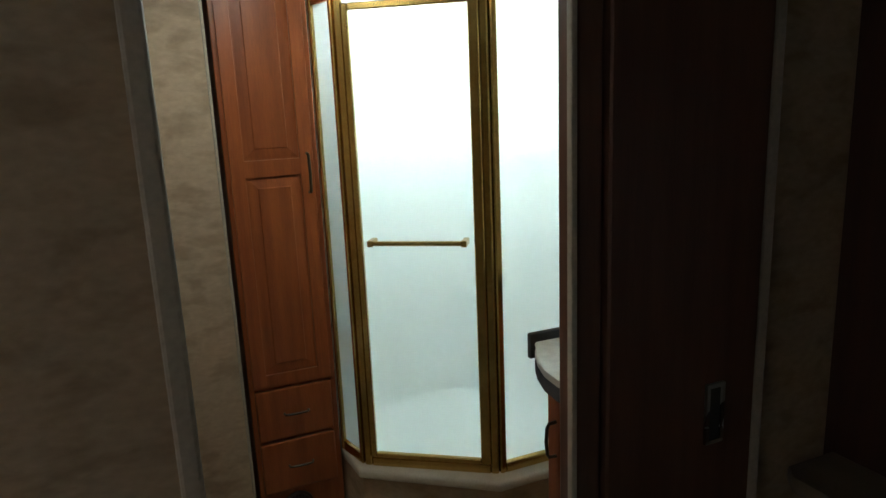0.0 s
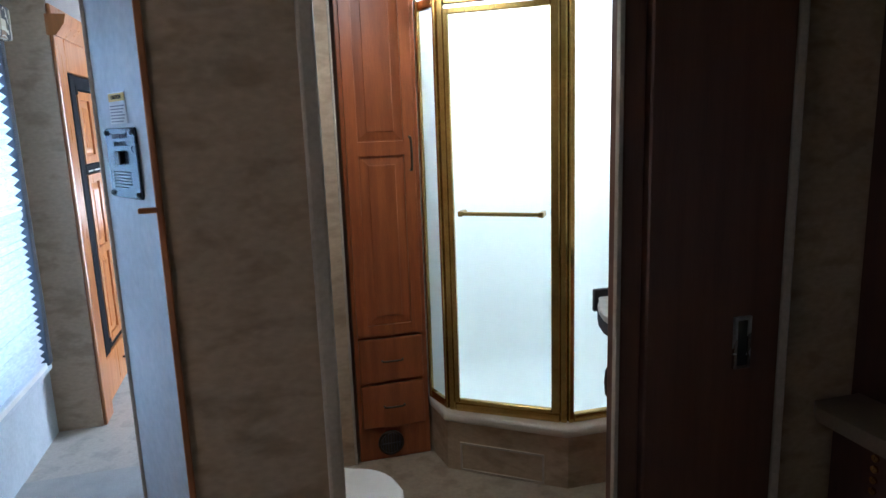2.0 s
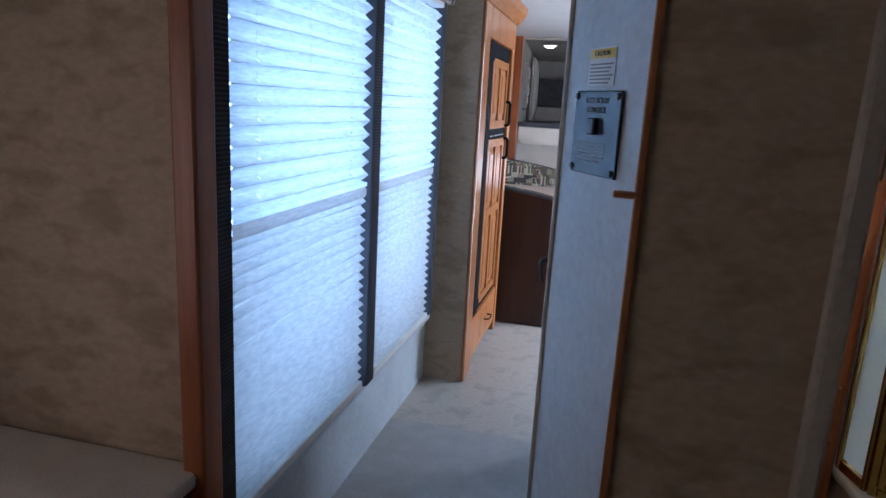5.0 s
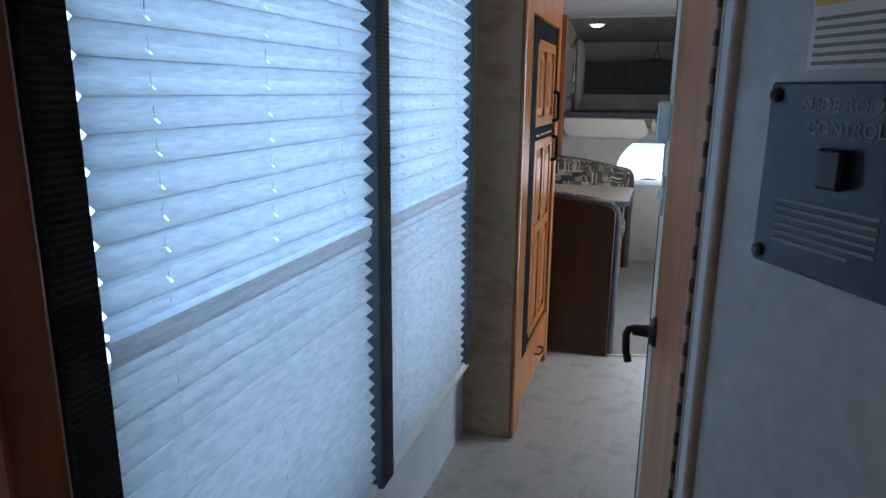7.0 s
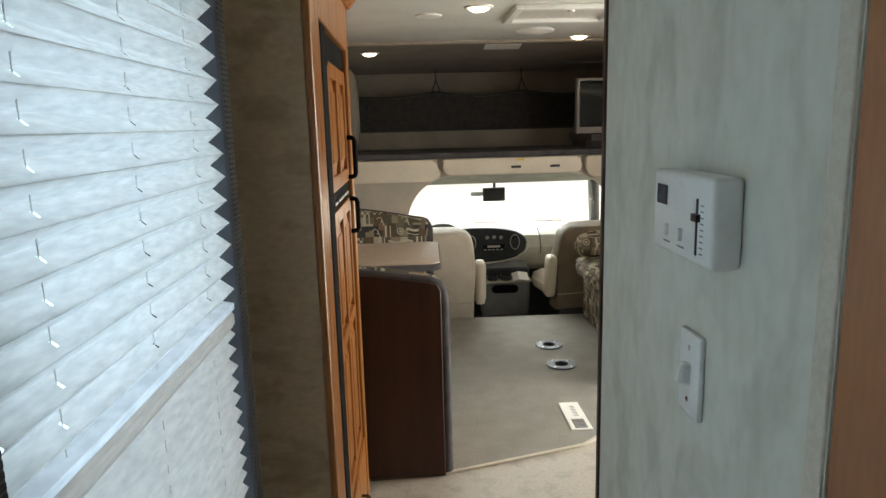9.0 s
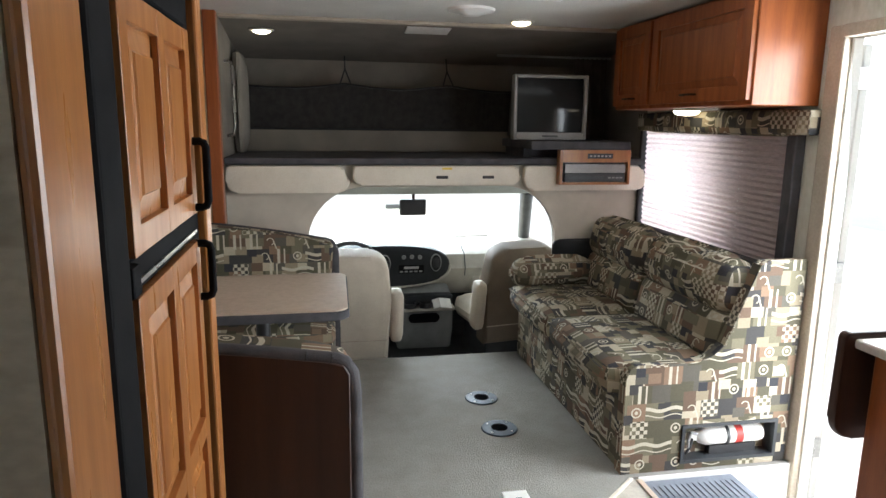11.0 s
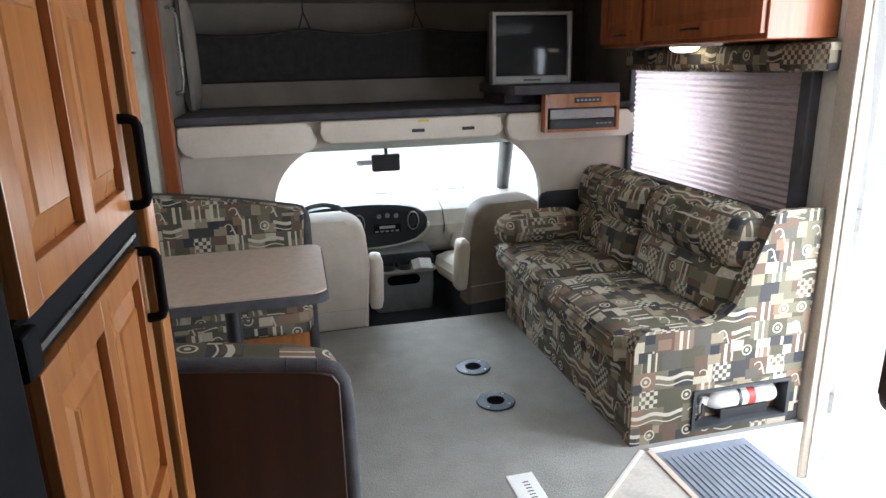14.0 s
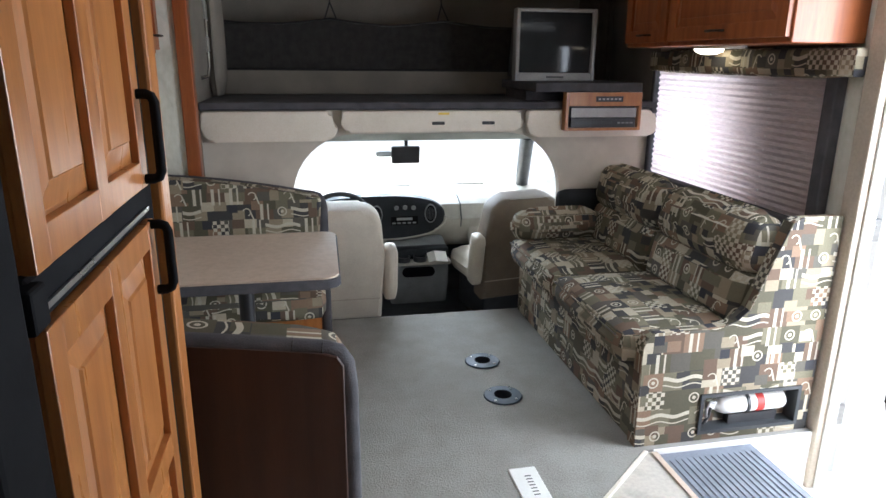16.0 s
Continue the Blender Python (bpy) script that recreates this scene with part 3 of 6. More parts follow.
structure("trim_slide", box(-0.545, -0.495, 1.405, 1.472, 0.0, TOP, 0.006), WOODRED, "reddish wooden trim post at the slide-out", "trim")
structure("wall_fridge_side", box(XL - 0.02, -0.412, 3.452, 3.475, 0.0, TOP), WALLP, "marbled wallpaper panel beside the refrigerator", "wall")
structure("wall_slide_dinette", box(XS - 0.05, XS, 3.45, 6.60, -0.05, TOP), WALLG, "wallpapered slide-out wall behind the dinette", "wall")
structure("wall_slide_dinette_end", box(XS, -0.70, 6.52, 6.56, -0.05, TOP), WALLG, "wallpapered end wall of the dinette slide-out", "wall")
structure("trim_dinette", box(-0.72, -0.655, 6.50, 6.57, 0.0, TOP, 0.006), WOODRED, "wooden trim post at the dinette slide-out", "trim")
structure("wall_outer_front", box(-0.72, -0.67, 6.57, 8.3, -0.05, 2.05), BUNKFAB, "taupe fabric side wall of the cab-over", "wall")
structure("wall_outer_front_kerb", box(XR, XR + 0.05, 6.72, 8.3, 1.1, 2.05), BUNKFAB, "taupe fabric side wall of the cab-over", "wall")
# bathroom walls
structure("wall_bathroom_rear", move(holed_wall(-1.39, -1.358, 0.268, 1.87, 0, TOP, [(0.560, 1.200, 0.0, 1.95)]), Matrix(((0, 1, 0, 0), (-1, 0, 0, 0), (0, 0, 1, 0), (0, 0, 0, 1)))), WALLP, "marbled wallpaper wall round the bathroom doorway", "wall")
structure("wall_angled", prism([(0.267, 1.361), (0.131, 1.597), (0.163, 1.607), (0.302, 1.39)], "z", 0, TOP), PALEWALL, "pale angled wall carrying the slide-out control panel", "wall")
structure("trim_corner", box(0.260, 0.273, 1.351, 1.366, 0, TOP, 0.003), WOODDOOR, "thin wooden corner trim", "trim")
structure("wall_hall_inner", box(0.105, 0.145, 2.372, 2.93, 0, TOP), WALLG, "pale wallpapered wall between hall and bathroom", "wall")
structure("wall_over_door", box(0.108, 0.158, 1.786, 2.3715, 1.942, TOP), WALLG, "pale wallpapered strip over the hall door", "wall")
structure("trim_wall_end", box(0.102, 0.15, 2.93, 2.945, 0, TOP, 0.003), BRONZE, "dark edge trim of the hall wall", "trim")
structure("wall_bathroom_front", box(0.145, XR, 2.915, 2.955, 0, TOP), WALLG, "pale wallpapered wall between bathroom and lounge", "wall")
structure("trim_door_hall", box(0.1025, 0.112, 2.3735, 2.396, 0, 1.96, 0.002), CREAM, "pale door jamb strip", "trim")
structure("wall_hinge_side", box(0.1345, 0.160, 1.598, 1.770, 0, TOP), PALEWALL, "pale narrow wall beside the hinged door", "wall")
structure("trim_hinge_post", box(0.1325, 0.160, 1.770, 1.785, 0, TOP, 0.003), TRIMW, "pale metal hinge post", "trim")
structure("trim_angle", cyl((0.133, 1.596, 0), (0.133, 1.596, TOP), 0.007, 12), TRIMW, "pale rounded corner bead", "trim", True)
structure("wall_bathroom_lining", box(0.161, 0.1635, 1.60, 2.914, 0.01, TOP), WALLP, "marbled wallpaper inside the bathroom", "wall")
structure("wall_bathroom_lining_front", box(0.165, 0.299, 2.910, 2.9145, 0.01, TOP), WALLP, "marbled wallpaper inside the bathroom", "wall")
structure("wall_linen_return", box(0.30, 0.722, 2.650, 2.909, 0.01, TOP), WALLP, "marbled wallpaper wall beside the linen cabinet", "wall")
structure("trim_linen", box(0.7225, 0.732, 2.647, 2.69, 0.01, TOP, 0.002), TRIMW, "thin pale edge strip beside the linen cabinet", "trim")
structure("wall_bedroom_kerb", box(1.866, 1.8695, 0.98, 1.355, 0.0, TOP), WOODDARK, "dark brown wooden panel on the bedroom kerb-side wall", "wall")
structure("ceiling", box(-1.3, XR + 0.05, -1.85, 6.66, TOP, TOP + 0.05), CEIL, "off-white textured ceiling", "ceiling")
structure("ceiling_cab_over", prism([(6.66, 2.0), (7.75, 1.86), (8.2, 1.45), (8.25, 1.5), (7.8, 1.95), (6.66, 2.05)], "x", -0.7, XR + 0.05), BUNKFAB, "taupe fabric headliner sloping over the bunk", "ceiling")
structure("trim_ceiling", box(-0.66, XR, 6.60, 6.66, 1.982, 2.0, 0.005), TRIMW, "pale ceiling edge moulding", "trim")
structure("wall_cab_over_front", prism([(7.62, 1.24), (7.80, 1.24), (7.80, 2.0), (7.70, 2.0)], "x", -0.67, XR), BUNKFAB, "taupe padded front wall of the cab-over", "wall")
structure("shelf_cab_over", box(-0.67, XR, 6.665, 7.7, 1.205, 1.245, 0.008), DARKGREY, "charcoal bunk deck above the cab", "bunk deck")
_open = [(-0.675, -0.25), (-0.225, -0.25)] + arc(0.115, 0.735, 0.34, 180, 90) + arc(0.955, 0.735, 0.34, 90, 0) + [(1.295, -0.25), (XR, -0.25), (XR, 1.2), (-0.675, 1.2)]
structure("wall_cab", prism(_open, "y", 6.71, 6.76), CREAMFAB, "cream padded cab surround with an arched opening", "wall")
# entry step well
structure("step_well", prism([(1.13, -0.02), (1.56, -0.02), (1.56, -0.25), (1.92, -0.25), (1.92, -0.30), (1.13, -0.30)], "y", 4.36, 5.15), WHITEP, "pale moulded entry step well", "step")
structure("wall_step_front", box(1.13, XR, 5.15, 5.178, -0.3, 0.0065), WHITEP, "pale riser under the sofa end", "riser")
structure("wall_step_rear", box(1.13, XR, 4.33, 4.36, -0.3, -0.001), WHITEP, "pale riser of the entry step", "riser")
structure("wall_bunk_kick", box(-0.66, XR - 0.01, 7.44, 7.50, 1.246, 1.40, 0.01), BUNKFAB, "taupe padded board under the bunk net", "wall")

# ---- hall: windows and shades ----
def day_night_window(name, y0, y1, x, label):
    w = thing(name, (x, (y0 + y1) / 2, 0.42), label, "window shade", "hall window shades")
    w["kind"] = "structure"
    z0, zm, z1 = 0.425, 1.11, 1.80
    part("upper_shade", pleated(x, y0, y1, zm + 0.019, z1 - 0.04, 0.0435, 0.025, 1, [y0 + (y1 - y0) * f for f in (0.16, 0.5, 0.84)]), SHADEUP, w, "sheer pale upper pleats")
    part("lower_shade", pleated(x, y0, y1, z0 + 0.02, zm - 0.030, 0.031, 0.019, 1), SHADELOW, w, "denser lower pleats")
    bm = bmesh.new()
    steps = [(zm - 0.034, 0.014), (zm - 0.024, 0.020), (zm - 0.008, 0.020), (zm + 0.004, 0.012)]
    for (za, da), (zb, db) in zip(steps, steps[1:]):
        bm.faces.new([bm.verts.new(q) for q in ((x + da, y0 + 0.003, za), (x + da, y1 - 0.003, za), (x + db, y1 - 0.003, zb), (x + db, y0 + 0.003, zb))])
    bmesh.ops.remove_doubles(bm, verts=bm.verts, dist=0.0004)
    part("middle_rail", bm, SHADERAIL, w, "beige fabric-covered middle rail")
    bm = bmesh.new()
    steps = [(zm + 0.003, 0.021), (zm + 0.015, 0.022), (zm + 0.020, -0.004)]
    for (za, da), (zb, db) in zip(steps, steps[1:]):
        bm.faces.new([bm.verts.new(q) for q in ((x + da, y0 + 0.003, za), (x + da, y1 - 0.003, za), (x + db, y1 - 0.003, zb), (x + db, y0 + 0.003, zb))])
    bmesh.ops.remove_doubles(bm, verts=bm.verts, dist=0.0004)
    part("rail_lip", bm, SHADELIP, w, "pale rail lip")
    part("bottom_rail", box(x - 0.004, x + 0.026, y0 + 0.003, y1 - 0.003, z0 - 0.008, z0 + 0.02, 0.005), WHITEP, w, "pale bottom rail")
    part("head_rail", box(x - 0.02, x + 0.03, y0 - 0.01, y1 + 0.01, z1 - 0.03, z1 + 0.01, 0.004), WHITEP, w)
    for f in (0.16, 0.5, 0.84):
        y = y0 + (y1 - y0) * f
        bm = tube([(x + 0.010, y, z0), (x + 0.010, y, z1 - 0.04)], 0.0008, 5)
        part("cord", bm, WHITEP, w, "thin white lift cord with eyelets")
    return w


for _a, _b in ((1.58, 2.38), (2.45, 3.19)):
    _g = thing("window_1" if _a < 2 else "window_2", (XL - 0.03, (_a + _b) / 2, 0.44), "framed side window behind pleated shade", "window")
    _g["kind"] = "structure"
    _p = part("pane", box(XL - 0.034, XL - 0.03, _a, _b, 0.44, 1.78), GLASS, _g)
    _p.visible_shadow = False
    _bm = bmesh.new()
    for q in ((_a, _a + 0.02, 0.44, 1.78), (_b - 0.02, _b, 0.44, 1.78)):
        box(XL - 0.05, XL - 0.005, *q, bm=_bm)
    for q in ((_a + 0.02, _b - 0.02, 0.44, 0.46), (_a + 0.02, _b - 0.02, 1.76, 1.78)):
        box(XL - 0.05, XL - 0.005, *q, bm=_bm)
    part("window_frame", _bm, BLACKP, _g)
day_night_window("pleated_shade", 1.569, 2.354, -0.548, "pale day-night pleated shade drawn over a hall window")
day_night_window("pleated_shade", 2.4595, 3.165, -0.548, "pale day-night pleated shade drawn over a hall window")
for _y0, _y1, _z0 in ((1.497, 1.565, 0.36), (2.385, 2.458, 0.405), (3.190, 3.24, 0.42)):
    _s = thing("window_side_trim", (-0.57, (_y0 + _y1) / 2, _z0), "dark woven fabric-wrapped side trim between pleated shades", "window trim", "shade side trims")
    part("trim_board", box(XL, -0.522, _y0, _y1, _z0, 1.84, 0.006), DARKGREY, _s)
    if _y1 - _y0 > 0.05:
        _bm = bmesh.new()
        for k in range(150):
            z = _z0 + 0.008 + k * 0.0095
            box(-0.5225, -0.5205, _y0 + 0.006, _y1 - 0.006, z, z + 0.0055, bm=_bm)
        part("woven_ribs", _bm, NETDARK, _s)
_v = thing("window_valance", (-0.55, 2.4, 1.78), "patchwork fabric valance above the hall windows", "valance")
part("valance_board", cushion(XL, -0.49, 1.50, 3.26, 1.79, 1.93, 0.004, 0.015), PATCH, _v)
_d = thing("window_ledge", (-0.58, 2.4, 0.40), "pale ledge under the hall windows", "ledge")
part("ledge_board", box(XL, -0.535, 1.50, 3.26, 0.385, 0.41, 0.005), PALEWALL, _d)

# ---- bathroom ----
def linen_cabinet():
    c = thing("linen_cabinet", (0.9, 2.80, 0), "tall cherry-stained linen cabinet with raised-panel door and drawers", "cabinet")
    m = facing((0.754, 2.662, 0), (1, 0, 0))
    w = 0.285
    part("body", box(0.747, 1.052, 2.662, 2.909, 0.01, 1.99, 0.003, 1), WOODRED, c)
    d = panel_door(c, m @ Matrix.Translation((0.008, 0, 0.562)), w - 0.016, 1.40, 0.022, WOODRED, 1, 2, 0.045, 0.055, split=0.755)
    part("handle", bar_pull(m @ Matrix.Translation((0, -0.02, 0)), w - 0.028, 1.228, 0.13), BRONZE, d, "dark bronze bar handle")
    for z0, z1 in ((0.362, 0.548), (0.160, 0.350)):
        f = part("drawer", move(box(0.01, w - 0.01, -0.02, 0, z0, z1, 0.005), m), WOODRED, c)
        part("handle", bar_pull(m @ Matrix.Translation((0, -0.02, 0)), w * 0.36, (z0 + z1) / 2, 0.085, False, 0.018, 0.004), BRONZE, f, "dark metal pull")
    g = part("round_vent", move(lathe((0.125, -0.002, 0.082), (0, -1, 0), [(0.055, 0), (0.055, 0.006), (0.047, 0.011), (0.044, 0.006), (0.0, 0.005)], 32), m), BRONZE, c, "round black floor-heater vent")
    bm = bmesh.new()
    for k in range(-3, 4):
        h = math.sqrt(max(0, 0.042 ** 2 - (k * 0.012) ** 2))
        box(0.125 + k * 0.012 - 0.002, 0.125 + k * 0.012 + 0.002, -0.014, -0.009, 0.082 - h, 0.082 + h, bm=bm)
    box(0.083, 0.167, -0.015, -0.010, 0.080, 0.084, bm=bm)
    part("vent_slats", move(bm, m), DARKGREY, g)


linen_cabinet()


def shower():
    a, b = Vector((1.106, 2.512)), Vector((1.496, 2.244))
    l0, r1 = Vector((1.068, 2.66)), Vector((1.868, 2.244))
    s = thing("shower", (1.45, 2.6, 0), "neo-angle shower with brass-framed frosted glass on a raised pan", "shower")
    pan = [(1.066, 2.65), (1.086, 2.500), (1.480, 2.204), (1.868, 2.204), (1.868, 2.914), (1.064, 2.914)]
    part("base_panel", prism(pan, "z", 0.01, 0.225), WALLP, s, "wallpapered shower plinth")
    out = [(1.058, 2.65), (1.070, 2.486), (1.470, 2.185), (1.868, 2.185), (1.868, 2.914), (1.058, 2.914)]
    part("curb", prism(out, "z", 0.225, 0.262, 0.012, 3), CREAM, s, "cream moulded shower curb", True)
    # access panel on the plinth
    bm = bmesh.new()
    for q in ((0.055, 0.40, 0.014, 0.022), (0.055, 0.40, 0.128, 0.136)):
        box(q[0], q[1], -0.006, 0.0, q[2], q[3], bm=bm)
    for q in ((0.055, 0.063), (0.392, 0.40)):
        box(q[0], q[1], -0.006, 0.0, 0.022, 0.128, bm=bm)
    m2 = facing((1.086, 2.500, 0), (1.480 - 1.086, 2.204 - 2.500, 0))
    part("access_panel", move(bm, m2), TRIMW, s, "pale trim round an access panel")
    # liner walls
    bm = box(1.868, 1.8695, 2.25, 2.913, 0.262, 1.99)
    box(1.075, 1.868, 2.909, 2.9135, 0.262, 1.99, bm=bm)
    box(1.0655, 1.069, 2.668, 2.909, 0.262, 1.99, bm=bm)
    part("liner", bm, SHOWERW, s, "white shower liner walls")
    part("pan_floor", prism([(1.078, 2.66), (1.118, 2.525), (1.504, 2.257), (1.867, 2.257), (1.867, 2.908), (1.078, 2.908)], "z", 0.2625, 0.267), SHOWERW, s)
    z0, z1 = 0.275, 1.86

    def glazed(p, q, w, name, top=z1):
        v = (q - p)
        m = facing((p.x, p.y, 0), (v.x, v.y, 0))
        L = v.length
        g = part(name, move(box(w, L - w, -0.003, 0.003, z0 + 0.03, top - 0.03), m), FROST, s, "frosted glass")
        bm = bmesh.new()
        for q0, q1 in ((0, w), (L - w, L)):
            box(q0, q1, -0.016, 0.016, z0 - 0.01, top, 0.004, 1, bm=bm)
        for c0, c1 in ((z0 - 0.012, z0 + 0.022), (top - 0.035, top)):
            box(w, L - w, -0.014, 0.014, c0, c1, 0.004, 1, bm=bm)
        part("brass_frame", move(bm, m), GOLD, g, "polished brass frame")
        return g, m, L

    glazed(l0, a, 0.018, "side_pane")
    glazed(b, r1, 0.022, "side_pane")
    g, m, L = glazed(a, b, 0.026, "door_pane")
    bm = bmesh.new()
    for q0, q1 in ((0.026, 0.046), (L - 0.058, L - 0.026)):
        box(q0, q1, -0.022, -0.004, z0 + 0.026, z1 - 0.05, 0.003, 1, bm=bm)
    for c0, c1 in ((z0 + 0.026, z0 + 0.044), (z1 - 0.072, z1 - 0.05)):
        box(0.046, L - 0.058, -0.022, -0.004, c0, c1, 0.003, 1, bm=bm)
    part("door_frame", move(bm, m), GOLD, g, "inner brass door frame")
    bm = tube([(0.09, -0.055, 1.072), (L - 0.09, -0.055, 1.072)], 0.008)
    for x in (0.085, L - 0.085):
        box(x - 0.009, x + 0.009, -0.064, -0.004, 1.062, 1.082, 0.002, 1, bm=bm)
    part("towel_bar", move(bm, m), GOLD, g, "brass towel bar across the door")
    # valve and shower head seen dimly through the glass
    bm = lathe((1.83, 2.62, 0.98), (-1, 0, 0), [(0.05, 0), (0.05, 0.01), (0.02, 0.02), (0.018, 0.05), (0.0, 0.052)])
    part("valve", bm, CHROME, s, "chrome mixer valve")
    bm = tube([(1.82, 2.62, 1.28), (1.74, 2.62, 1.33), (1.66, 2.62, 1.30)], 0.012)
    part("spout", bm, CHROME, s, "chrome shower arm")
    part("soap_dish", box(1.815, 1.866, 2.56, 2.68, 1.235, 1.32, 0.01), SHOWERW, s)


shower()


def toilet():
    t = thing("toilet", (0.60, 1.72, 0.01), "white porcelain toilet with closed lid", "toilet")
    y = 1.745
    soft = lambda v: math.copysign(abs(v) ** 0.8, v)
    egg = [(0.36, y - 0.175)] + [(0.56 + 0.195 * soft(math.cos(k * math.pi / 16)), y + 0.182 * soft(math.sin(k * math.pi / 16))) for k in range(-8, 9)] + [(0.36, y + 0.175)]
    part("bowl", prism([(0.36 + (px - 0.36) * 0.86, y + (py - y) * 0.8) for px, py in egg], "z", 0.01, 0.352, 0.03, 3), PORC, t, "", True)
    part("seat", prism(egg, "z", 0.352, 0.372, 0.008, 2), PORC, t, "", True)
    part("lid", prism(egg, "z", 0.374, 0.402, 0.012, 3), PORC, t, "closed white lid", True)
    part("tank", box(0.30, 0.38, 1.58, 1.91, 0.01, 0.70, 0.02, 3), PORC, t, "", True)


toilet()


def vanity():
    v = thing("vanity", (1.62, 1.7, 0), "dark cherry vanity cabinet with a rounded pale countertop", "vanity")
    part("body", box(1.47, 1.865, 1.43, 1.895, 0.01, 0.795, 0.01), WOODRED, v)
    m = facing((1.47, 1.88, 0), (0, -1, 0))
    d = panel_door(v, m @ Matrix.Translation((0.02, 0, 0.12)), 0.40, 0.62, 0.018, WOODRED)
    part("handle", bar_pull(m @ Matrix.Translation((0, -0.018, 0)), 0.06, 0.55, 0.10), BRONZE, d)
    top = [(1.866, 1.42), (1.866, 1.912), (1.445, 1.912)] + [(1.60 + 0.245 * math.cos(radians(q)), 1.665 + 0.30 * math.sin(radians(q))) for q in range(132, 229, 12)] + [(1.445, 1.42)]
    part("edge_band", prism(top, "z", 0.795, 0.832, 0.004, 1), DARKGREY, v, "dark counter edge", True)
    part("countertop", prism(top, "z", 0.832, 0.85, 0.006, 2), COUNTER, v, "pale laminate countertop", True)
    part("end_splash", box(1.43, 1.866, 1.914, 1.93, 0.80, 0.872, 0.003, 1), DARKGREY, v, "dark end splash")


vanity()


def pocket_door():
    d = thing("bathroom_door", (1.45, 1.36, 0), "dark brown sliding bathroom door pushed open with flush pull", "door")
    part("slab", box(1.242, 1.600, 1.322, 1.354, 0.01, 1.96, 0.004, 1), JAMB, d)
    bm = bmesh.new()
    for q in ((1.470, 1.478, 0.82, 0.945), (1.507, 1.515, 0.82, 0.945)):
        box(q[0], q[1], 1.315, 1.323, q[2], q[3], bm=bm)
    for q in ((0.82, 0.828), (0.937, 0.945)):
        box(1.478, 1.507, 1.315, 1.323, q[0], q[1], bm=bm)
    p = part("flush_pull", bm, CHROME, d, "chrome-edged recessed pull")
    part("recess", box(1.477, 1.508, 1.319, 1.3215, 0.828, 0.937), BLACKP, p)


pocket_door()
structure("trim_bath_jamb_a", box(0.530, 0.562, 1.335, 1.392, 0, 1.96, 0.006), TRIMW, "putty-coloured doorway jamb", "door jamb")
structure("trim_bath_jamb_b", box(1.184, 1.238, 1.335, 1.392, 0, 1.96, 0.006), JAMB, "dark reddish wooden doorway jamb", "door jamb")
structure("trim_bath_jamb_c", box(1.172, 1.1835, 1.330, 1.346, 0, 1.96, 0.003), TRIMW, "putty-coloured doorway edge strip", "trim")
structure("trim_bath_pocket", box(1.602, 1.632, 1.325, 1.357, 0, TOP, 0.006), TRIMW, "putty-coloured wall strip", "trim")


def night_stand():
    n = thing("night_stand", (1.82, 1.2, 0), "dark wooden corner night stand with taupe rounded top", "night stand")
    part("body", prism([(1.87, 0.55), (1.87, 1.33), (1.79, 1.33), (1.79, 1.06), (1.85, 1.0)], "z", 0.0, 0.66), WOODDARK, n)
    top = [(1.868, 0.5), (1.868, 1.335), (1.73, 1.335), (1.70, 1.30), (1.70, 1.08)] + arc(1.78, 1.06, 0.08, 180, 250, 6) + [(1.84, 0.95)]
    part("top", prism(top, "z", 0.66, 0.70, 0.008, 2), TAUPE, n, "taupe laminate top", True)
    bm = bmesh.new()
    for k in range(4):
        join(bm, lathe((1.785, 1.20 - k * 0.0, 0.60 - k * 0.028), (-1, 0, 0), [(0.009, 0), (0.009, 0.006), (0.0, 0.008)], 12))
    part("knob", bm, GOLD, n)


night_stand()

# bedroom kerb-side window with dark surround, slide-out ledge and shade
_w = thing("bedroom_window", (1.86, 0.5, 0.8), "bedroom window with drawn pleated shade and dark surround", "window")
_w["kind"] = "structure"
part("shade", pleated(1.862, 0.02, 0.98, 0.80, 1.60, 0.03, 0.016, -1), SHADEBLACK, _w)
part("side_panel", box(1.80, 1.869, 0.93, 1.10, 0.74, 1.70, 0.008), DARKBROWN, _w)
part("valance", box(1.78, 1.869, 0.05, 1.12, 1.56, 1.80, 0.01), DARKGREY, _w)
_w = thing("slide_out_window", (XS, 0.65, 0.6), "pleated shade drawn over the bed slide-out window", "window")
_w["kind"] = "structure"
part("shade", pleated(XS + 0.012, 0.10, 1.19, 0.60, 1.62, 0.045, 0.026, 1), SHADELOW, _w)
part("side_trim", box(XS, XS + 0.05, 1.20, 1.27, 0.60, 1.70, 0.006), DARKGREY, _w)
_b = thing("bed_platform", (-0.85, 0.6, 0), "low bed platform in the slide-out with beige top", "bed platform")
part("platform", box(XS, -0.53, 0.2, 1.438, 0.0, 0.605), WOODDARK, _b)
part("top", box(XS, -0.515, 0.2, 1.438, 0.605, 0.64, 0.01), CREAM, _b, "beige padded edge")

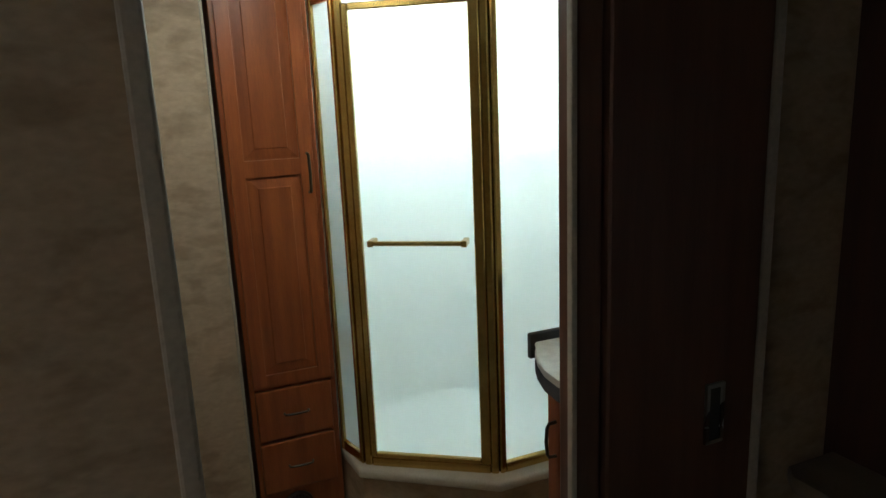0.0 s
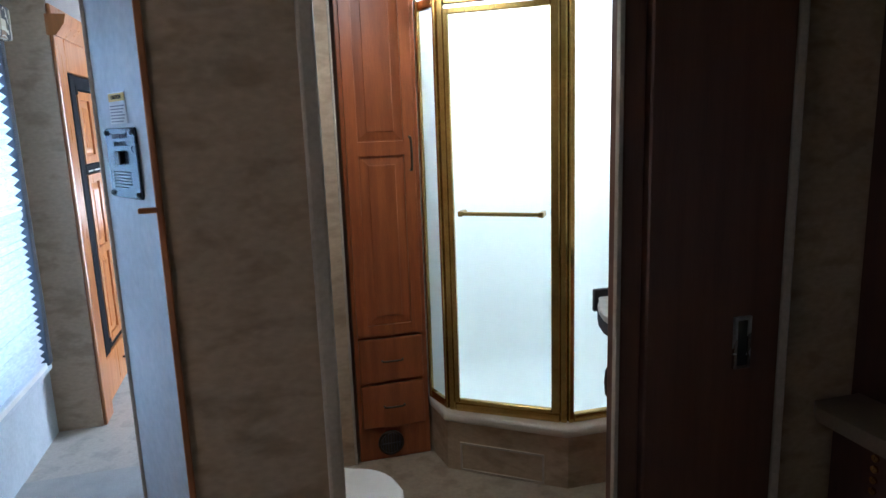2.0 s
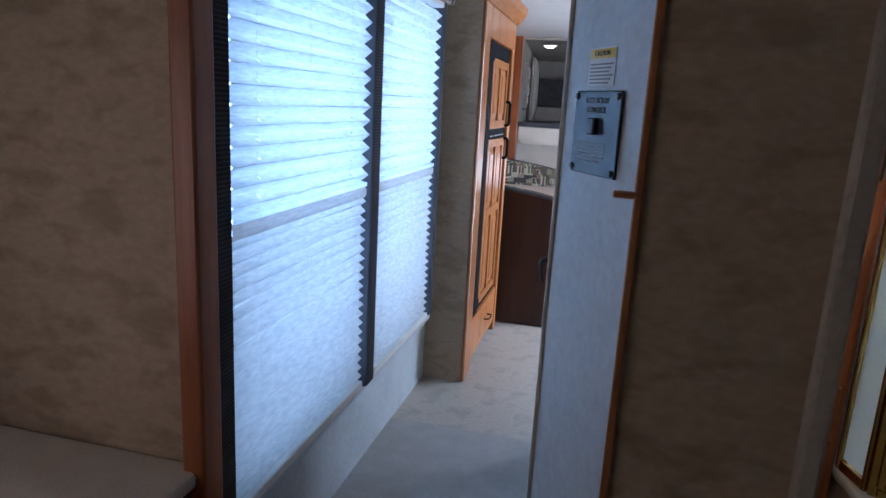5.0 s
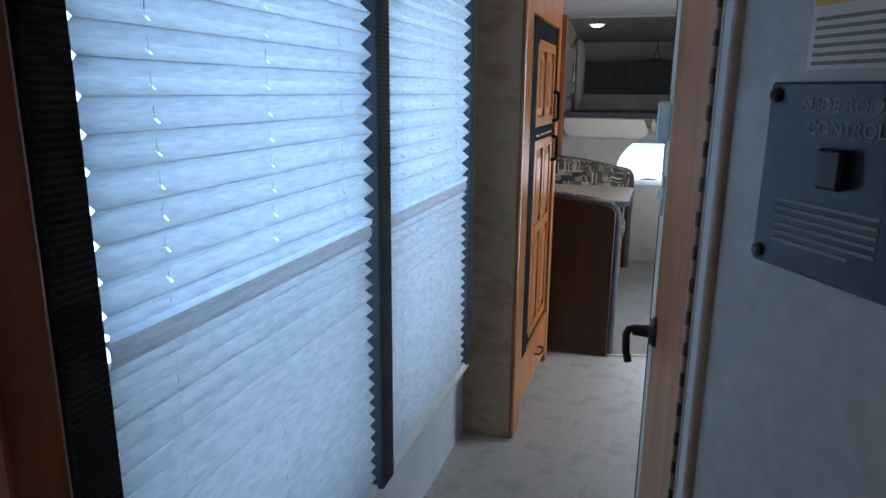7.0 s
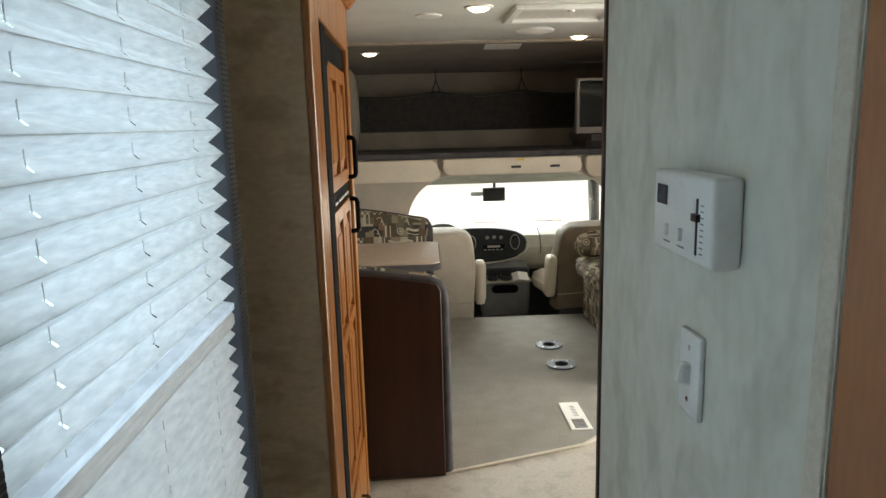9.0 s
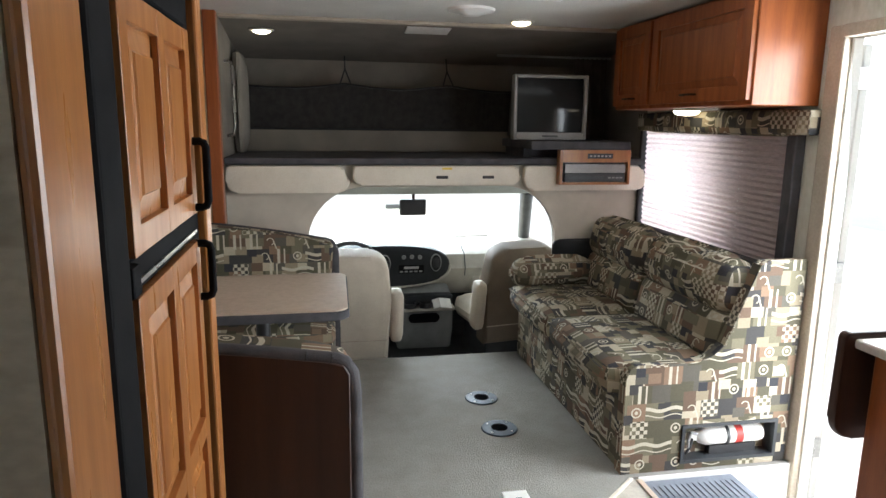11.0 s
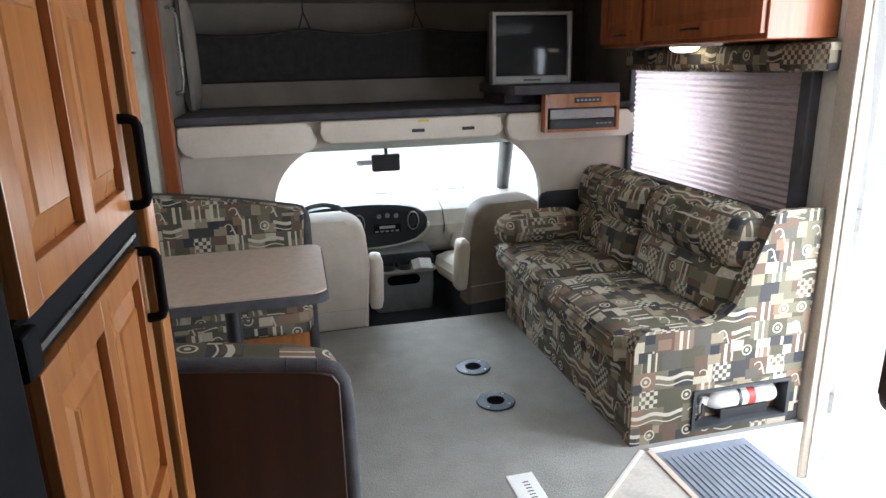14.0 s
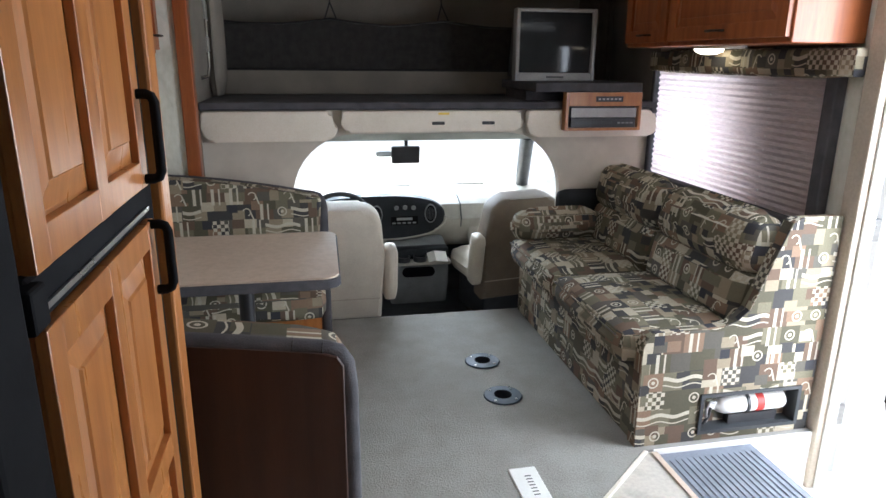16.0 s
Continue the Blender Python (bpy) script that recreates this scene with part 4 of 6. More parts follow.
# ---- hall: control panel, door, thermostat ----
def control_panel():
    d = Vector((-0.133, 0.230, 0)).normalized()
    # the front of the angled wall runs from the corner towards the hinge post; seen from the hall its left is the far end
    m = facing(Vector((0.134, 1.591, 0)), -d)
    c = thing("slide_control_panel", m @ Vector((0.12, -0.002, 1.29)), "blue-black slide room control panel with rocker switch and corner screws", "control panel")
    x0 = 0.050
    part("plate", move(box(x0, x0 + 0.150, -0.006, -0.001, 1.285, 1.42, 0.002, 1), m), NAVY, c)
    s = part("rocker", move(box(x0 + 0.064, x0 + 0.086, -0.016, -0.006, 1.35, 1.377, 0.002, 1), m), BLACKP, c)
    for x in (x0 + 0.009, x0 + 0.141):
        for z in (1.294, 1.411):
            part("screw", move(lathe((x, -0.006, z), (0, -1, 0), [(0.0055, 0), (0.0055, 0.003), (0.003, 0.005), (0, 0.005)], 12), m), BLACKP, c)
    text_mesh("SLIDE ROOM", 0.0135, m @ Matrix.Translation((x0 + 0.075, -0.0064, 1.404)), GREYINK, "lettering", c, 0.0003)
    text_mesh("CONTROL", 0.0135, m @ Matrix.Translation((x0 + 0.075, -0.0064, 1.389)), GREYINK, "lettering", c, 0.0003)
    bm = bmesh.new()
    for k in range(6):
        box(x0 + 0.022, x0 + 0.113 - (0.02 if k == 5 else 0), -0.0072, -0.006, 1.335 - k * 0.006, 1.3375 - k * 0.006, bm=bm)
    part("small_print", move(bm, m), GREYINK, c)
    n = thing("caution_label", m @ Vector((0.12, -0.001, 1.43)), "white caution label with yellow header on the angled wall", "label")
    part("paper", move(box(x0 + 0.028, x0 + 0.112, -0.0015, -0.0005, 1.428, 1.487), m), PAPER, n)
    part("header", move(box(x0 + 0.030, x0 + 0.110, -0.0022, -0.0015, 1.470, 1.485), m), YELLOW, n, "yellow header")
    text_mesh("CAUTION", 0.011, m @ Matrix.Translation((x0 + 0.07, -0.0026, 1.4775)), DARKGREY, "lettering", n, 0.0003)
    bm = bmesh.new()
    for k in range(6):
        box(x0 + 0.033, x0 + 0.106 - (k % 3) * 0.006, -0.0022, -0.0015, 1.460 - k * 0.0058, 1.4625 - k * 0.0058, bm=bm)
    part("small_print", move(bm, m), GREYINK, n)


control_panel()
_l = thing("door_catch", (0.25, 1.356, 1.27), "small wooden door catch on the wall corner", "catch")
part("peg", move(box(-0.022, 0.012, -0.008, 0.008, -0.005, 0.005, 0.002, 1), pose(0.252, 1.356, 1.272, 0, 0, 0)), WOODDOOR, _l)


def hall_door():
    d = thing("hall_door", (0.12, 2.0, 0), "plain birch bathroom door, closed, with dark lever handle", "door")
    m = pose(0.131, 1.7955, 0, 0, 0, 2.7)
    part("slab", move(box(0.0, 0.026, 0.004, 0.5755, 0.012, 1.935, 0.003, 1), m), WOODDOOR, d)
    bm = bmesh.new()
    for k in range(48):
        z = 0.02 + k * 0.04
        cyl((0.1305, 1.7925, z + 0.001), (0.1305, 1.7925, z + 0.0185), 0.0042, 8, bm=bm)
    part("hinge_knuckles", bm, BLACKP, d, "dark piano hinge knuckles", True)
    part("hinge_barrel", cyl((0.1308, 1.7925, 0.018), (0.1308, 1.7925, 1.93), 0.0038, 8), BRASSDARK, d, "dull bronze hinge barrel", True)
    part("hinge_leaf", box(0.1318, 0.134, 1.7855, 1.799, 0.015, 1.93), BRASSDARK, d, "dull bronze hinge leaf")
    h = part("rosette", lathe((0.108, 2.305, 0.945), (-1, 0, 0), [(0.031, 0), (0.031, 0.006), (0.024, 0.013), (0.013, 0.015), (0.011, 0.046), (0.0, 0.046)], 24), BRONZE, d, "dark bronze handle rosette", True)
    part("lever", tube([(0.063, 2.305, 0.947), (0.055, 2.303, 0.946), (0.050, 2.299, 0.935), (0.052, 2.292, 0.905), (0.058, 2.287, 0.882)], 0.008), BRONZE, h, "drooping dark bronze lever", True)


hall_door()


def thermostat():
    t = thing("thermostat", (0.105, 2.59, 1.30), "white slide-lever wall thermostat beside the hall door", "thermostat")
    part("case", box(0.076, 0.105, 2.508, 2.651, 1.307, 1.391, 0.006, 3), WHITEP, t, "", True)
    part("dial_window", box(0.0750, 0.0764, 2.612, 2.638, 1.356, 1.376), DARKGREY, t, "small dark dial window")
    bm = box(0.0750, 0.0764, 2.538, 2.541, 1.317, 1.370)
    part("slider_slot", bm, DARKGREY, t)
    part("slider", box(0.072, 0.0764, 2.533, 2.545, 1.349, 1.356), BLACKP, t)
    for y in (2.572, 2.607):
        part("lever", box(0.072, 0.0764, y, y + 0.006, 1.325, 1.337), WHITEP, t)
    bm = bmesh.new()
    for k in range(9):
        box(0.0754, 0.0764, 2.526, 2.532, 1.319 + k * 0.0056, 1.3202 + k * 0.0056, bm=bm)
    part("scale_marks", bm, GREYINK, t)
    for y in (2.567, 2.602):
        part("lever_mark", box(0.0754, 0.0764, y, y + 0.016, 1.318, 1.3195), GREYINK, t)
    s = thing("light_switch", (0.105, 2.594, 1.14), "white toggle light switch plate on the hall wall", "light switch")
    part("plate", box(0.098, 0.105, 2.569, 2.619, 1.133, 1.224, 0.003, 2), WHITEP, s, "", True)
    part("toggle", move(box(-0.012, 0.004, -0.005, 0.005, -0.012, 0.012, 0.003, 2), pose(0.099, 2.594, 1.178, 0, 14, 0)), WHITEP, s)
    for z in (1.150, 1.207):
        part("screw", lathe((0.0985, 2.594, z), (-1, 0, 0), [(0.003, 0), (0.003, 0.001), (0, 0.0012)], 10), CHROME, s)


thermostat()

# ---- refrigerator ----
def refrigerator():
    c = thing("refrigerator_cabinet", (-0.8, 3.95, 0), "honey maple refrigerator surround with drawer and crown moulding", "cabinet")
    part("near_stile", box(-0.412, -0.393, 3.452, 3.598, 0.0, TOP - 0.02, 0.008), WOODLIGHT, c)
    part("far_stile", box(-0.43, -0.395, 4.305, 4.37, 0.0, TOP - 0.02, 0.006), WOODLIGHT, c)
    part("top_rail", box(-0.43, -0.394, 3.598, 4.305, 1.70, TOP - 0.02, 0.004), WOODLIGHT, c)
    part("side_panel", box(XS, -0.43, 4.34, 4.37, 0.0, TOP - 0.02), WOODLIGHT, c)
    part("kick", box(-0.47, -0.44, 3.598, 4.305, 0.0, 0.055), WOODDARK, c)
    part("crown", prism([(-0.42, 1.845), (-0.383, 1.845), (-0.345, 1.895), (-0.335, 1.935), (-0.42, 1.935)], "y", 3.452, 4.38), WOODLIGHT, c, "crown moulding")
    m = facing((-0.42, 3.602, 0), (0, 1, 0))
    f = part("drawer", move(box(0.004, 0.698, -0.022, 0.01, 0.06, 0.285, 0.006), m), WOODLIGHT, c)
    part("handle", bar_pull(m @ Matrix.Translation((0, -0.022, 0)), 0.36, 0.18, 0.10, False), BRONZE, f)
    r = thing("refrigerator", (-0.7, 3.99, 0.3), "black-framed refrigerator with honey maple raised-panel doors", "refrigerator")
    part("case", box(-1.1, -0.43, 3.603, 4.30, 0.295, 1.69), BLACKG, r)
    bm = bmesh.new()
    box(-0.43, -0.391, 3.602, 3.700, 0.296, 1.697, 0.010, 3, bm=bm)
    box(-0.43, -0.412, 3.700, 3.748, 0.30, 1.695, 0.004, 1, bm=bm)
    box(-0.43, -0.412, 4.242, 4.302, 0.30, 1.695, 0.004, 1, bm=bm)
    box(-0.43, -0.405, 3.748, 4.242, 1.628, 1.695, 0.004, 1, bm=bm)
    box(-0.43, -0.405, 3.748, 4.242, 0.292, 0.316, 0.004, 1, bm=bm)
    part("frame", bm, BLACKG, r, "black frame")
    for z in (0.335, 1.236, 1.625):
        part("hinge", box(-0.43, -0.396, 3.722, 3.762, z - 0.022, z + 0.022, 0.004, 2), BLACKG, r)
    for z0, z1, rows in ((1.264, 1.620, 1), (0.322, 1.208, 2)):
        m = facing((-0.424, 3.755, z0), (0, 1, 0))
        door = panel_door(r, m, 0.48, z1 - z0, 0.024, WOODLIGHT, 2, rows, 0.042, 0.044, "two-panel honey maple door", 0.49 if rows == 2 else None)
        hz = 0.012 if z1 > 1.5 else z1 - z0 - 0.118
        x, t, h = 0.462, 0.112 if z1 < 1.5 else 0.132, 0.049
        bm = tube([(x, -0.020, hz), (x, -h + 0.012, hz), (x, -h + 0.004, hz + 0.003), (x, -h, hz + 0.012), (x, -h, hz + t - 0.012), (x, -h + 0.004, hz + t - 0.003), (x, -h + 0.012, hz + t), (x, -0.020, hz + t)], 0.0080, 12)
        part("handle", move(bm, m), BLACKG, door, "thick black plastic loop handle", True)
    part("divider_rail", box(-0.43, -0.408, 3.748, 4.242, 1.210, 1.262, 0.004, 1), BLACKG, r)
    part("divider_trim", box(-0.4075, -0.404, 3.755, 4.236, 1.222, 1.229), CHROME, r)


refrigerator()

# Unseen frame, added only to go with the bathroom fill lamp.
_v = thing("added_vent_frame", (0.80, 2.10, TOP), "added, unseen white ceiling frame round the bathroom fill lamp", "roof vent")
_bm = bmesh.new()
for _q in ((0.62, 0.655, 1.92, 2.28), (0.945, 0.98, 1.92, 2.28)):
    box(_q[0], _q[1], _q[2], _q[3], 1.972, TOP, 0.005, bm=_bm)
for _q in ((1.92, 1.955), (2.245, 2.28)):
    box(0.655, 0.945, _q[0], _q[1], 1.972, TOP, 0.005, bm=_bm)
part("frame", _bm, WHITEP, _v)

# ---- lounge: dinette ----
def dinette_bench(y_back, facing_sign, name, label, seat_label):
    """A bench whose back board stands at y_back; facing_sign +1 seats face the cab."""
    s = facing_sign
    b = thing(name, (-0.6, y_back + s * 0.25, 0.008), label, "dinette bench", "dinette benches")
    ys = sorted((y_back, y_back + s * 0.025))
    drop = 0.08 if s > 0 else 0.105
    top = [(XS + 0.01, 0.92)] + [(-1.2 + 1.02 * k / 8, 0.92 - drop * (k / 8) ** 2) for k in range(1, 9)] + [(-0.125, 0.912 - drop), (-0.100, 0.903 - drop), (-0.086, 0.880 - drop)]
    board = [(XS + 0.01, 0.008)] + [(-0.086, 0.008)] + top[::-1]
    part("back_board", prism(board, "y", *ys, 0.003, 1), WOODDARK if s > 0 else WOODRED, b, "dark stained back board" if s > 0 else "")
    # padded cap that follows the top and the aisle edge
    rim = [(XS + 0.02, y_back + s * 0.03, 0.915)] + [(x, y_back + s * 0.03, z - 0.005) for x, z in top[1:]] + [(-0.080, y_back + s * 0.03, 0.74), (-0.079, y_back + s * 0.03, 0.6), (-0.079, y_back + s * 0.03, 0.35), (-0.079, y_back + s * 0.03, 0.02)]
    part("padded_rim", tube(rim, 0.026, 12), DARKGREY, b, "charcoal padded rim", True)
    for x in (-0.20, -0.135):
        z = 0.92 - drop * ((x + 1.2) / 1.02) ** 2 - 0.005
        part("rim_seam", lathe((x, y_back + s * 0.03, z), (1, 0, -0.15), [(0.0262, -0.002), (0.0272, 0.0), (0.0262, 0.002)], 16), BLACKP, b)
    yb = sorted((y_back + s * 0.03, y_back + s * 0.13))
    back = [(XS + 0.03, 0.42)] + [(-0.115, 0.42)] + [(x, z + 0.014) for x, z in top[::-1]]
    part("back_cushion", prism([(max(x, XS + 0.03), z) for x, z in back], "y", *yb, 0.025, 3), PATCH, b, "patchwork upholstered back", True)
    yc = sorted((y_back + s * 0.135, y_back + s * 0.56))
    part("seat_cushion", cushion(XS + 0.03, -0.10, *yc, 0.335, 0.455, 0.012, 0.03), PATCH, b, seat_label, True)
    yf = sorted((y_back + s * 0.03, y_back + s * 0.52))
    part("base", box(XS + 0.01, -0.115, *yf, 0.008, 0.335), WOODLIGHT, b, "honey wood base")
    return b


dinette_bench(4.470, 1, "dinette_bench", "rear dinette bench with dark wood back and charcoal rim", "patchwork seat cushion")
dinette_bench(6.46, -1, "dinette_bench", "front dinette bench upholstered in patchwork fabric", "patchwork seat cushion")


def dinette_table():
    t = thing("dinette_table", (-0.6, 5.57, 0.008), "beige laminate dinette table with dark rounded edge on one leg", "table")
    out = [(XS + 0.01, 5.285)] + arc(-0.098, 5.335, 0.05, -90, 0, 6) + arc(-0.085, 5.885, 0.05, 0, 90, 6) + [(XS + 0.01, 5.935)]
    part("edge_band", prism(out, "z", 0.698, 0.733, 0.008, 2), DARKGREY, t, "dark edge band", True)
    inner = [(x - (0.006 if x > -0.2 else 0), y + (0.006 if y < 5.4 else -0.006 if y > 5.8 else 0)) for x, y in out]
    part("tabletop", prism(inner, "z", 0.7335, 0.741, 0.002, 1), LAMIN, t, "beige laminate top")
    part("leg", cyl((-0.405, 5.66, 0.008), (-0.405, 5.66, 0.70), 0.03, 20), BLACKP, t, "black tubular leg", True)
    part("leg_socket", lathe((-0.405, 5.66, 0.008), (0, 0, 1), [(0.085, 0), (0.08, 0.012), (0.045, 0.03), (0.033, 0.05), (0.0, 0.05)]), BLACKP, t)


dinette_table()
_c = thing("wall_cabinet", (-0.95, 6.3, 1.5), "small cherry overhead cabinet above the dinette", "cabinet")
part("body", box(XS, -0.81, 4.385, 6.515, 1.478, 1.98, 0.004, 1), WOODRED, _c)
for _k in range(3):
    _m = facing((-0.81, 4.40 + _k * 0.705, 1.495), (0, 1, 0))
    _dd = panel_door(_c, _m, 0.69, 0.47, 0.02, WOODRED)
    part("handle", bar_pull(_m @ Matrix.Translation((0, -0.02, 0)), 0.55, 0.06, 0.09, False), BRONZE, _dd)

# table leg sockets and floor register
for _y in (5.675, 6.035):
    _s = thing("floor_socket", (0.672, _y, 0.008), "round blue-grey table leg socket set in the carpet", "floor socket", "table leg sockets")
    part("flange", lathe((0.672, _y, 0.008), (0, 0, 1), [(0.088, 0), (0.084, 0.006), (0.05, 0.008), (0.034, 0.007), (0.032, 0.001), (0.0, 0.001)], 32), SOCKET, _s, "", True)
    # Flat black disc stands in for the shade down the socket.
    part("hole_shade_disc", cyl((0.672, _y, 0.0095), (0.672, _y, 0.0165), 0.040, 20), MATTE, _s)
    for _k in range(4):
        _t = radians(45 + 90 * _k)
        part("screw", lathe((0.672 + 0.068 * math.cos(_t), _y + 0.068 * math.sin(_t), 0.0145), (0, 0, 1), [(0.006, 0), (0.004, 0.003), (0, 0.003)], 10), CHROME, _s)
_r = thing("floor_register", (0.58, 4.97, 0.008), "white slotted floor register in the carpet", "floor register")
part("frame", box(0.528, 0.632, 4.82, 5.13, 0.006, 0.013, 0.003, 1), WHITEP, _r)
_bm = bmesh.new()
for _k in range(7):
    box(0.575, 0.598, 4.965 + _k * 0.018, 4.970 + _k * 0.018, 0.0125, 0.0136, bm=_bm)
part("slots", _bm, DARKGREY, _r)
part("grille", box(0.550, 0.610, 4.835, 4.93, 0.0125, 0.0138), BLACKP, _r, "dark open grille")
_bm = bmesh.new()
for _k in range(6):
    box(0.552, 0.608, 4.842 + _k * 0.015, 4.847 + _k * 0.015, 0.0135, 0.0150, bm=_bm)
part("grille_slats", _bm, SILVER, _r)

# ---- lounge: sofa ----
def sofa():
    s = thing("sofa", (1.45, 6.0, 0.008), "patchwork fabric sofa bed in olive, brown and cream", "sofa")
    part("base", box(1.065, 1.80, 5.24, 6.69, 0.008, 0.34, 0.012, 2), PATCH, s, "upholstered skirt")
    y0, y1 = 5.18, 5.24
    # end panel built of pieces round the extinguisher niche
    bm = prism([(1.06, 0.008), (1.325, 0.008), (1.325, 0.482), (1.11, 0.484), (1.075, 0.470), (1.058, 0.430)], "y", y0, y1)
    prism([(1.325, 0.212), (1.83, 0.212), (1.835, 0.905), (1.66, 0.905), (1.625, 0.89), (1.588, 0.80), (1.535, 0.66), (1.49, 0.55), (1.44, 0.505), (1.39, 0.488), (1.325, 0.482)], "y", y0, y1, bm=bm)
    box(1.325, 1.83, y0, y1, 0.008, 0.038, bm=bm)
    box(1.775, 1.83, y0, y1, 0.038, 0.212, bm=bm)
    bmesh.ops.remove_doubles(bm, verts=bm.verts, dist=0.0005)
    part("end_panel", bm, PATCH, s, "upholstered end panel with niche")
    welt = [(1.062, 0.02), (1.060, 0.425), (1.077, 0.470), (1.11, 0.486), (1.325, 0.484), (1.39, 0.490), (1.44, 0.507), (1.49, 0.552), (1.535, 0.662), (1.588, 0.802), (1.625, 0.892), (1.66, 0.907), (1.83, 0.907)]
    part("end_welt", tube([(x, y0 + 0.004, z) for x, z in welt], 0.0055), PATCH, s, "self-covered welt")
    bm = bmesh.new()
    for q in ((1.325, 1.339, 0.038, 0.212), (1.761, 1.775, 0.038, 0.212)):
        box(q[0], q[1], y0 - 0.008, y0 + 0.195, q[2], q[3], bm=bm)
    for q in ((0.038, 0.052), (0.198, 0.212)):
        box(1.339, 1.761, y0 - 0.008, y0 + 0.195, q[0], q[1], bm=bm)
    box(1.325, 1.775, y0 + 0.195, y0 + 0.20, 0.038, 0.212, bm=bm)
    part("niche_liner", bm, DASHD, s, "dark niche liner")
    for ya, yb in ((5.245, 5.985), (5.990, 6.695)):
        part("seat_cushion", cushion(1.0, 1.60, ya, yb, 0.325, 0.470, 0.016, 0.045, 9), PATCH, s, "", True)
        part("seat_welt", tube([(0.997, ya + 0.03, 0.440), (0.990, (ya + yb) / 2, 0.448), (0.997, yb - 0.03, 0.440)], 0.005, 8), PATCH, s)
        m = Matrix.Translation((1.528, 0, 0.435)) @ Matrix.Rotation(radians(12), 4, "Y")
        lower = move(cushion(-0.075, 0.085, ya - 0.005, yb - 0.005, -0.02, 0.245, 0.018, 0.060, 11), m)
        upper = move(cushion(-0.10, 0.08, ya - 0.006, yb - 0.006, 0.215, 0.466, 0.016, 0.085, 13), m)
        bk = part("back_cushion", lower, PATCH, s, "", True)
        part("head_roll", upper, PATCH, bk, "", True)
    part("arm_bolster", move(cushion(-0.245, 0.27, -0.078, 0.078, -0.088, 0.088, 0.02, 0.07, 9), pose(1.235, 6.605, 0.556)), PATCH, s, "rounded arm bolster", True)
    part("back_shell", prism([(1.68, 0.34), (1.86, 0.34), (1.86, 0.84), (1.80, 0.84)], "y", 5.25, 6.69), DARKGREY, s)
    part("corner_pad", cushion(1.27, 1.60, 6.635, 6.705, 0.60, 0.742, 0.006, 0.03), MATTEDASH, s, "black padded corner behind the bolster", True)


sofa()


def extinguisher():
    e = thing("fire_extinguisher", (1.58, 5.23, 0.052), "small white fire extinguisher lying in the sofa niche", "fire extinguisher")
    y, z = 5.235, 0.128
    part("cylinder", lathe((1.445, y, z), (1, 0, 0), [(0.012, -0.03), (0.018, -0.02), (0.03, -0.005), (0.040, 0.02), (0.041, 0.04), (0.041, 0.27), (0.036, 0.29), (0.0, 0.295)], 28), WHITEP, e, "white painted cylinder", True)
    part("label_band", lathe((1.60, y, z), (1, 0, 0), [(0.0416, 0), (0.0416, 0.035), (0.0415, 0.035), (0.0415, 0.0)], 28), RED, e, "red label")
    part("strap", lathe((1.555, y, z), (1, 0, 0), [(0.044, 0), (0.044, 0.014), (0.0412, 0.014), (0.0412, 0)], 28), BLACKP, e)
    v = part("valve", box(1.392, 1.432, y - 0.016, y + 0.016, z - 0.015, z + 0.02, 0.006), WHITEP, e)
    part("trigger", tube([(1.415, y - 0.02, z + 0.02), (1.385, y - 0.03, z + 0.032), (1.372, y - 0.035, z + 0.0), (1.380, y - 0.03, z - 0.055)], 0.006), SILVER, v)
    part("hose", tube([(1.40, y - 0.02, z), (1.385, y - 0.035, z - 0.03), (1.362, y - 0.035, z - 0.062)], 0.006), BLACKP, v)
    part("rest", box(1.48, 1.70, y - 0.03, y + 0.03, 0.052, 0.092), BLACKP, e)


extinguisher()


def sofa_window():
    w = thing("sofa_window_shade", (1.85, 6.0, 0.74), "mauve pleated shade drawn over the sofa window", "window shade")
    w["kind"] = "structure"
    part("shade", pleated(1.855, 5.375, 6.665, 0.70, 1.45, 0.029, 0.010, -1), SHADESOFA, w)
    part("bottom_rail", box(1.84, 1.868, 5.375, 6.665, 0.68, 0.70, 0.003), TRIMW, w)
    for y0, y1 in ((5.31, 5.37), (6.67, 6.70)):
        part("side_trim", box(1.82, 1.869, y0, y1, 0.68, 1.46, 0.006), DARKGREY, w)
    part("valance", cushion(1.795, 1.868, 5.215, 6.705, 1.412, 1.525, 0.004, 0.02), PATCH, w, "patchwork fabric valance", True)
    bm = bmesh.new()
    for k in range(9):
        box(1.8425, 1.8445, 5.70 - 0.003, 5.70 + 0.003, 0.85 + k * 0.06, 0.856 + k * 0.06, bm=bm)
        box(1.8425, 1.8445, 6.25 - 0.003, 6.25 + 0.003, 0.85 + k * 0.06, 0.856 + k * 0.06, bm=bm)
    part("cord", bm, WHITEP, w)
    p = part("pane", box(1.89, 1.894, 5.36, 6.68, 0.74, 1.43), GLASS, w)
    p.visible_shadow = False


sofa_window()


def overhead_cabinet(y0, y1, label):
    c = thing("overhead_cabinet", (1.7, (y0 + y1) / 2, 1.53), label, "cabinet", "overhead cabinets")
    part("body", box(1.56, 1.868, y0, y1, 1.535, 1.99, 0.003, 1), WOODRED, c)
    m = facing((1.56, y1 - 0.01, 1.555), (0, -1, 0))
    w = y1 - y0 - 0.02
    d = panel_door(c, m, w, 0.42, 0.022, WOODRED, 1, 1, 0.06)
    part("handle", bar_pull(m @ Matrix.Translation((0, -0.022, 0)), w * 0.42, 0.035, 0.10, False), BRONZE, d)


